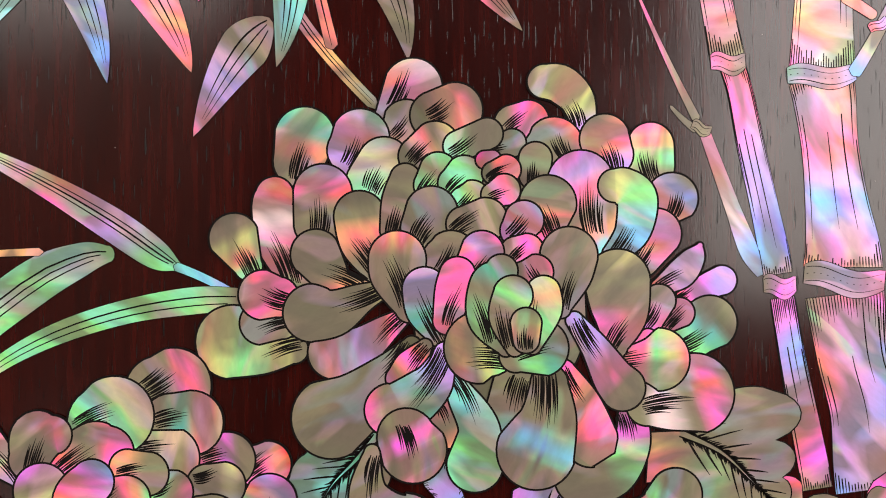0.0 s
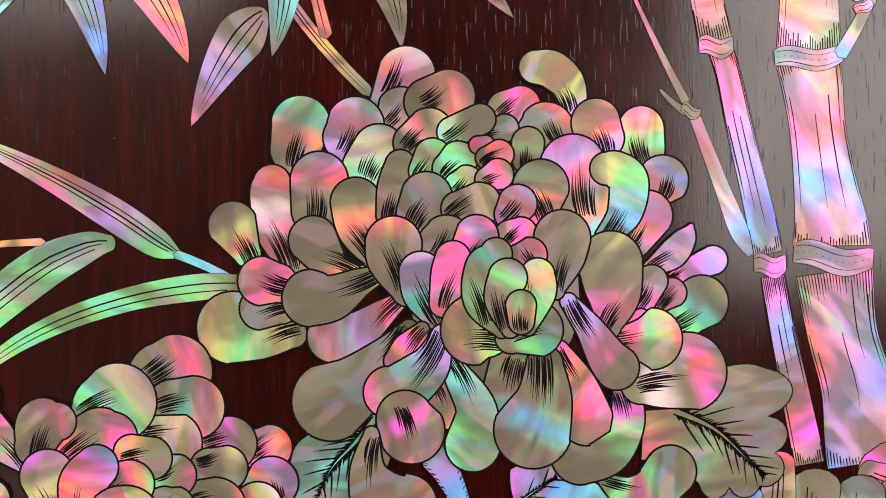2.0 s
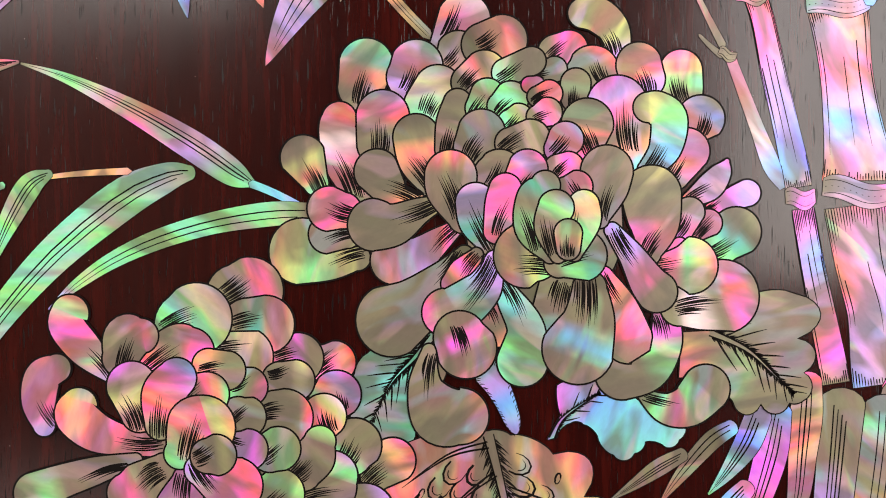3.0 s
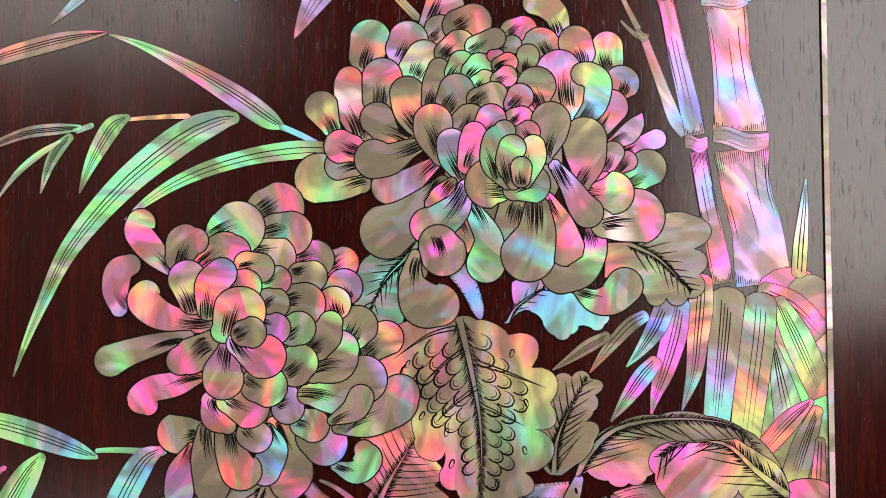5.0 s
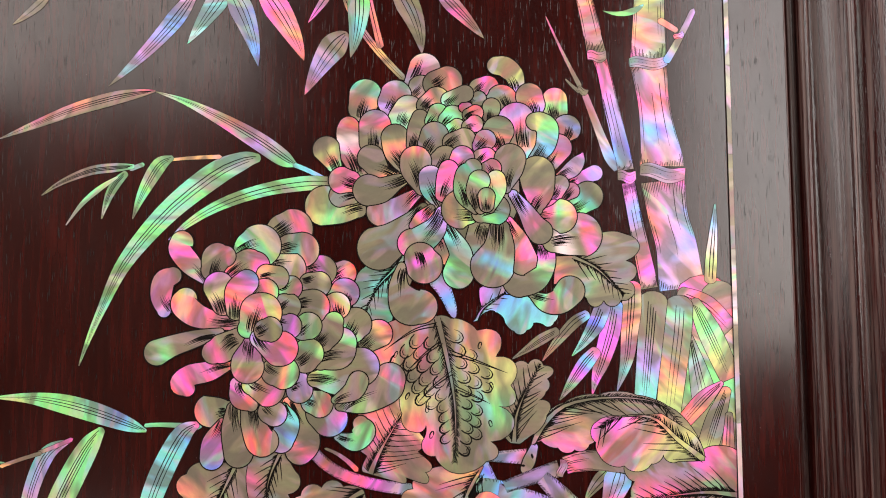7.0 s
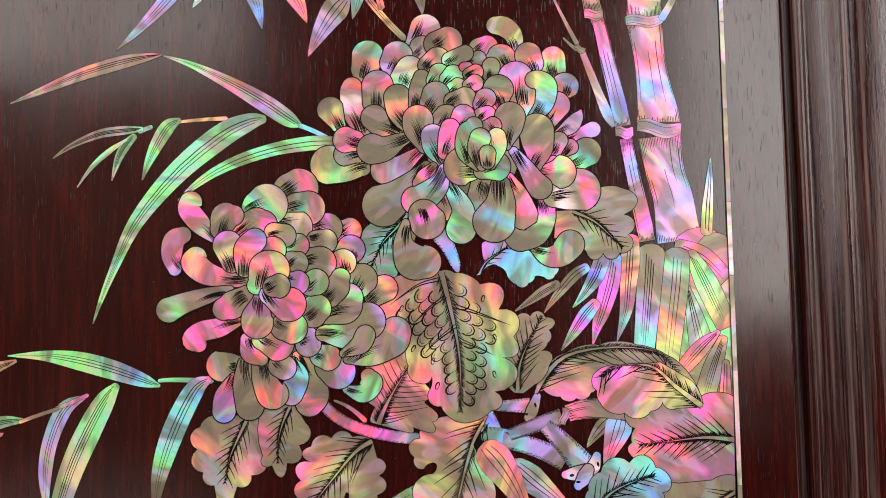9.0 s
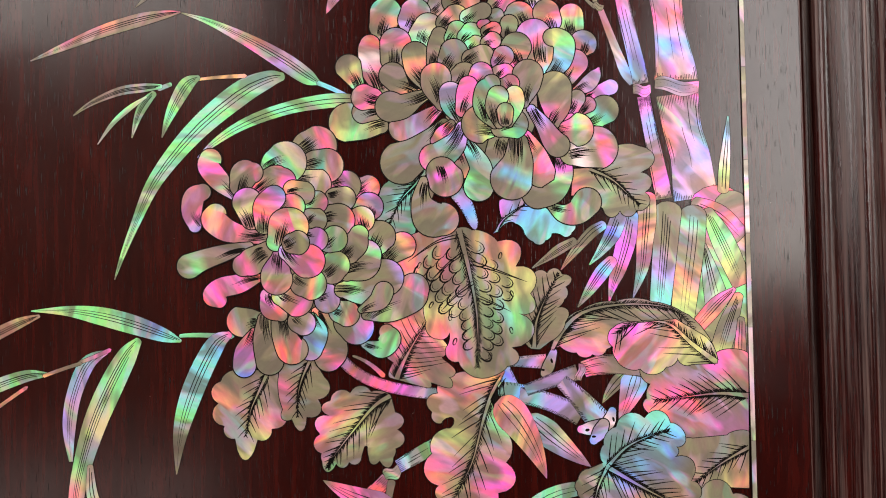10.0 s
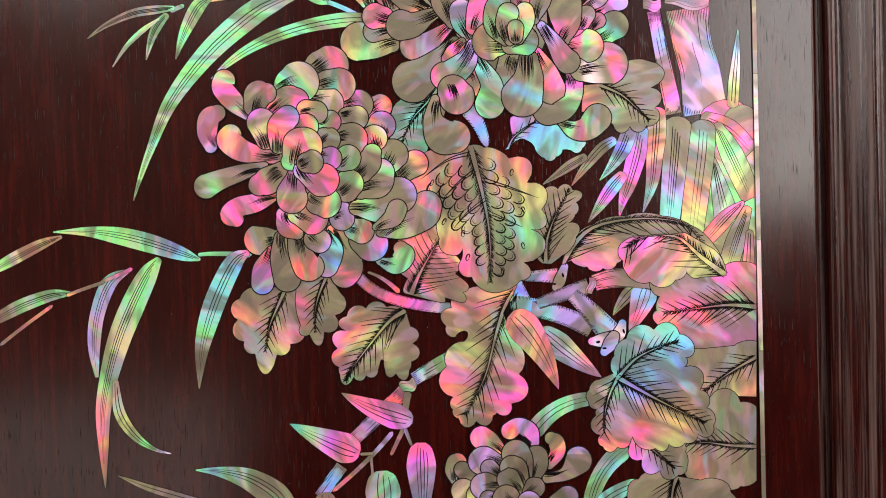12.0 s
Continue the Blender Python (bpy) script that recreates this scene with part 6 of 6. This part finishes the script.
petal(flower, [(-108.0, -53.3, 5.5), (-105.7, -54.3, 6.6)], "nnn", (-110.2, -55.3, -104.8, -50.7, 3.5))
petal(flower, [(-140.3, -52.8, 6.0), (-142.7, -44.0, 8.1)], "oynm", (-139.9, -57.4, -144.7, -46.8, 7.0))
petal(flower, [(-124.5, -47.3, 6.6), (-118.2, -46.7, 7.1)], "nnpog", (-127.9, -51.3, -120.5, -44.2, 6.6))
petal(flower, [(-133.4, -56.4, 5.0), (-132.6, -46.8, 6.8), (-128.1, -41.2, 6.3)], "nppmb", (-134.3, -60.4, -133.0, -48.8, 6.5))
petal(flower, [(-136.5, -105.4, 1.2), (-140.5, -106.6, 4.5), (-145.9, -109.1, 8.5)], "nnno", (-137.9, -109.3, -143.9, -110.8, 4.5))
petal(flower, [(-139.8, -115.3, 2.2), (-144.1, -125.1, 5.5), (-144.9, -133.5, 6.2)], "ppmvb", (-139.3, -114.3, -144.6, -125.1, 4.5))
petal(flower, [(-105.5, -104.6, 2.3), (-97.4, -113.3, 5.0), (-95.5, -125.1, 7.2), (-98.7, -129.6, 7.7)], "onnpn", (-104.0, -104.6, -97.9, -115.7, 2.5))
petal(flower, [(-107.5, -107.8, 2.5), (-104.9, -115.7, 5.7), (-108.7, -124.6, 6.5)], "tcbv", (-108.0, -105.3, -102.9, -115.7, 3.0))
petal(flower, [(-134.0, -108.3, 3.5), (-134.5, -119.5, 5.5), (-131.0, -131.1, 7.5)], "nnnnn", (-134.5, -106.3, -132.7, -121.9, 5.0))
petal(flower, [(-126.0, -108.3, 4.0), (-123.8, -115.8, 6.0), (-119.7, -124.6, 7.7), (-117.7, -125.1, 7.5)], "nnpnn", (-124.5, -106.3, -122.0, -121.2, 5.0))
petal(flower, [(-114.9, -109.8, 6.0), (-112.4, -110.8, 6.5)], "nnv", (-118.0, -107.3, -112.9, -111.8, 4.0))
petal(flower, [(-132.2, -95.4, 3.8), (-130.1, -102.4, 5.5), (-124.5, -106.3, 3.2)], "mmpn", (-132.7, -94.9, -129.1, -102.9, 3.5))
petal(flower, [(-124.2, -95.4, 5.5), (-116.1, -97.9, 9.0)], "yopn", (-125.2, -95.4, -115.6, -99.9, 4.0))
petal(flower, [(-78.8, -123.1, 2.0), (-70.3, -125.4, 5.0), (-65.1, -120.2, 5.8), (-66.9, -116.2, 4.0)], "tggo", (-78.8, -123.1, -70.8, -125.6, 2.5))
petal(flower, [(-87.2, -110.3, 8.5), (-83.4, -113.3, 9.5)], "nnmb")
petal(flower, [(-92.3, -104.8, 6.0), (-88.7, -105.8, 7.0)], "cnpn", (-95.5, -104.3, -90.0, -106.8, 4.0))
petal(flower, [(-100.1, -94.9, 6.3), (-99.3, -98.4, 6.8)], "vvn", (-104.1, -97.4, -98.1, -95.4, 4.5))
petal(flower, [(-78.0, -107.0, 2.3), (-66.0, -104.3, 6.5), (-54.7, -96.8, 9.5), (-51.7, -92.8, 8.3)], "ngnnpn", (-77.0, -107.3, -59.0, -98.8, 4.0))
petal(flower, [(-91.1, -92.9, 4.0), (-78.6, -91.9, 9.5), (-67.4, -86.4, 10.1)], "ygnnnv", (-93.7, -91.4, -75.6, -94.4, 4.5))
petal(flower, [(-80.5, -103.8, 1.8), (-71.5, -99.3, 5.0), (-68.3, -94.1, 5.3)], "nnnn", (-80.5, -104.1, -71.5, -100.3, 3.0))
petal(flower, [(-88.3, -82.4, 5.5), (-80.0, -78.9, 9.1), (-77.5, -73.8, 8.1)], "nnnngv", (-88.8, -81.4, -76.2, -78.9, 5.0))
petal(flower, [(-86.8, -72.9, 5.5), (-83.4, -67.6, 6.8), (-81.4, -62.5, 5.0)], "nnng", (-89.8, -74.6, -83.9, -69.3, 6.0))
petal(flower, [(-96.3, -82.4, 7.0), (-94.8, -79.4, 8.0)], "nngy", (-99.8, -84.4, -93.3, -79.4, 5.0))
petal(flower, [(-97.8, -65.8, 6.3), (-95.0, -64.8, 7.1)], "nggy", (-100.0, -68.9, -94.0, -64.3, 4.5))
petal(flower, [(-107.1, -64.9, 5.8), (-105.1, -64.9, 6.5)], "vmn", (-110.7, -61.8, -106.1, -63.3, 3.0))
petal(flower, [(-112.5, -88.9, 7.0), (-108.2, -89.4, 8.5)], "nnogn", (-117.3, -86.4, -110.2, -90.9, 4.0))
petal(flower, [(-125.0, -74.4, 4.5), (-126.9, -82.4, 8.0), (-126.8, -86.4, 8.5)], "mmyon", (-126.1, -72.9, -127.4, -83.9, 6.0))
petal(flower, [(-127.2, -65.9, 5.0), (-122.3, -58.8, 10.1), (-119.5, -57.6, 10.3)], "gopyo", (-124.6, -67.9, -120.8, -55.3, 8.5))
petal(flower, [(-120.6, -71.4, 5.0), (-111.5, -75.9, 9.0), (-109.4, -76.7, 9.0)], "vppp", (-123.1, -69.4, -116.4, -78.9, 5.5))
petal(flower, [(-118.1, -66.9, 5.5), (-115.4, -66.6, 6.5)], "nnyn", (-122.1, -68.4, -116.1, -64.9, 5.5))

# the third chrysanthemum
flower = Inlay("chrysanthemum_flower", -3.3, -255.8, "partly seen chrysanthemum of grey and violet shell petals", "flower", "chrysanthemum flowers")
petal(flower, [(-14.0, -230.7, 3.2), (-19.6, -226.5, 5.7), (-24.6, -223.5, 6.3)], "onop", (-12.1, -231.4, -20.2, -225.2, 3.2))
petal(flower, [(5.2, -226.8, 2.5), (2.8, -220.6, 4.4), (-3.5, -217.3, 4.4), (-8.6, -220.0, 4.8)], "mmvpo", (2.6, -228.0, -3.9, -221.1, 2.5))
petal(flower, [(13.1, -239.7, 2.5), (17.7, -232.8, 4.1), (17.2, -227.1, 4.4), (14.4, -224.8, 3.5)], "npony", (13.1, -237.2, 17.1, -231.5, 2.5))
petal(flower, [(11.6, -247.4, 2.5), (21.8, -245.1, 3.8), (28.7, -238.8, 7.3), (29.3, -236.9, 7.0)], "nnnnv", (11.0, -246.1, 24.4, -243.2, 2.2))
petal(flower, [(-40.8, -247.3, 1.9), (-41.6, -242.2, 3.8), (-39.6, -237.8, 5.1), (-38.3, -236.8, 4.8)], "nnno", (-40.8, -247.3, -40.9, -239.0, 3.2))
petal(flower, [(16.7, -262.2, 5.7), (22.8, -257.9, 6.0)], "nkv")
petal(flower, [(-32.8, -245.0, 4.4), (-35.9, -241.1, 4.4)], "nknk")
petal(flower, [(-16.1, -239.0, 5.7), (-23.0, -236.3, 7.6), (-25.0, -236.9, 7.3)], "nvkv", (-12.9, -237.8, -22.3, -233.7, 4.4))
petal(flower, [(-14.4, -245.4, 3.2), (-20.6, -240.8, 4.8)], "nkvv", (-13.7, -245.4, -20.6, -238.9, 3.8))
petal(flower, [(0.8, -250.3, 3.2), (5.4, -240.5, 6.3), (5.9, -235.1, 6.3)], "nknn", (2.1, -248.4, 7.4, -237.4, 2.5))
petal(flower, [(-1.8, -252.1, 4.4), (-4.0, -238.7, 7.9), (-5.5, -233.2, 7.9)], "nknn", (0.8, -248.4, -0.8, -234.9, 3.2))
petal(flower, [(-2.1, -250.8, 3.8), (-6.0, -242.8, 7.0), (-7.9, -240.8, 6.7)], "nknn", (-1.8, -248.9, -6.6, -239.9, 3.8))
petal(flower, [(-30.0, -258.8, 7.0), (-35.6, -253.2, 6.7)], "nkyn")
petal(flower, [(-24.3, -262.1, 7.0), (-27.4, -256.0, 6.4)], "kyyn", (-26.2, -258.9, -29.3, -255.6, 3.2))
petal(flower, [(-15.8, -251.8, 5.1), (-22.1, -251.0, 7.6), (-24.1, -250.9, 7.3)], "nkvv", (-14.5, -250.5, -24.7, -249.7, 3.8))
petal(flower, [(-3.8, -254.0, 3.2), (-9.4, -248.1, 6.4), (-10.3, -247.5, 6.0)], "nknn", (-3.2, -254.0, -9.3, -246.8, 3.8))
petal(flower, [(-1.3, -257.9, 2.5), (3.9, -252.9, 5.7), (4.8, -252.3, 5.4)], "nknn", (-0.6, -255.4, 5.8, -251.0, 3.2))
petal(flower, [(-19.2, -261.3, 4.5), (-21.7, -258.0, 4.5)], "kkvn", (-16.6, -256.9, -22.3, -256.1, 2.5))
petal(flower, [(-8.8, -264.8, 7.0), (-11.5, -258.3, 7.6)], "nknn", (-7.8, -261.6, -11.7, -254.4, 3.8))
petal(flower, [(0.7, -265.0, 6.4), (1.1, -260.8, 6.4)], "nknv", (0.4, -263.1, 1.8, -258.0, 3.2))

# ---- border: short lengths of pale shell laid end to end ----
border = Inlay("border_strip", 132.6, 0.0, "thin pale shell border strip made of butted lengths", "strip")
z = 300.0
k = 0
while z > -430:
    step = rng.uniform(34, 62)
    code = ("sn", "nn", "sw", "ns", "ss")[k % 5]
    strip(border, (132.6, z), None, (132.6, z - step + 0.25), 2.4, 2.4, code, name="length", rim=0.1)
    z -= step
    k += 1

# ---- a few grains of dust on the bare lacquer ----
LINT = plain("dust", (0.32, 0.29, 0.27), 0.9, 500.0)
verts, faces = [], []
for i in range(110):
    x, z, q = rng.uniform(-230, 150), rng.uniform(-330, 160), rng.uniform(0.07, 0.19)
    first, turn = len(verts), rng.uniform(0, 6)
    for k in range(5):
        a = turn + k * 1.2566
        verts.append(((x + q * rng.uniform(0.6, 1.4) * math.cos(a)) / 1000, -0.00002, (z + q * rng.uniform(0.6, 1.4) * math.sin(a)) / 1000))
    verts.append((x / 1000, -0.00009, z / 1000))
    faces += [(first + k, first + (k + 1) % 5, first + 5) for k in range(5)]
tagged(mesh_object("dust", verts, faces, [LINT]), label="tiny pale dust grains on dark lacquered wood", category="dust", kind="stuff")
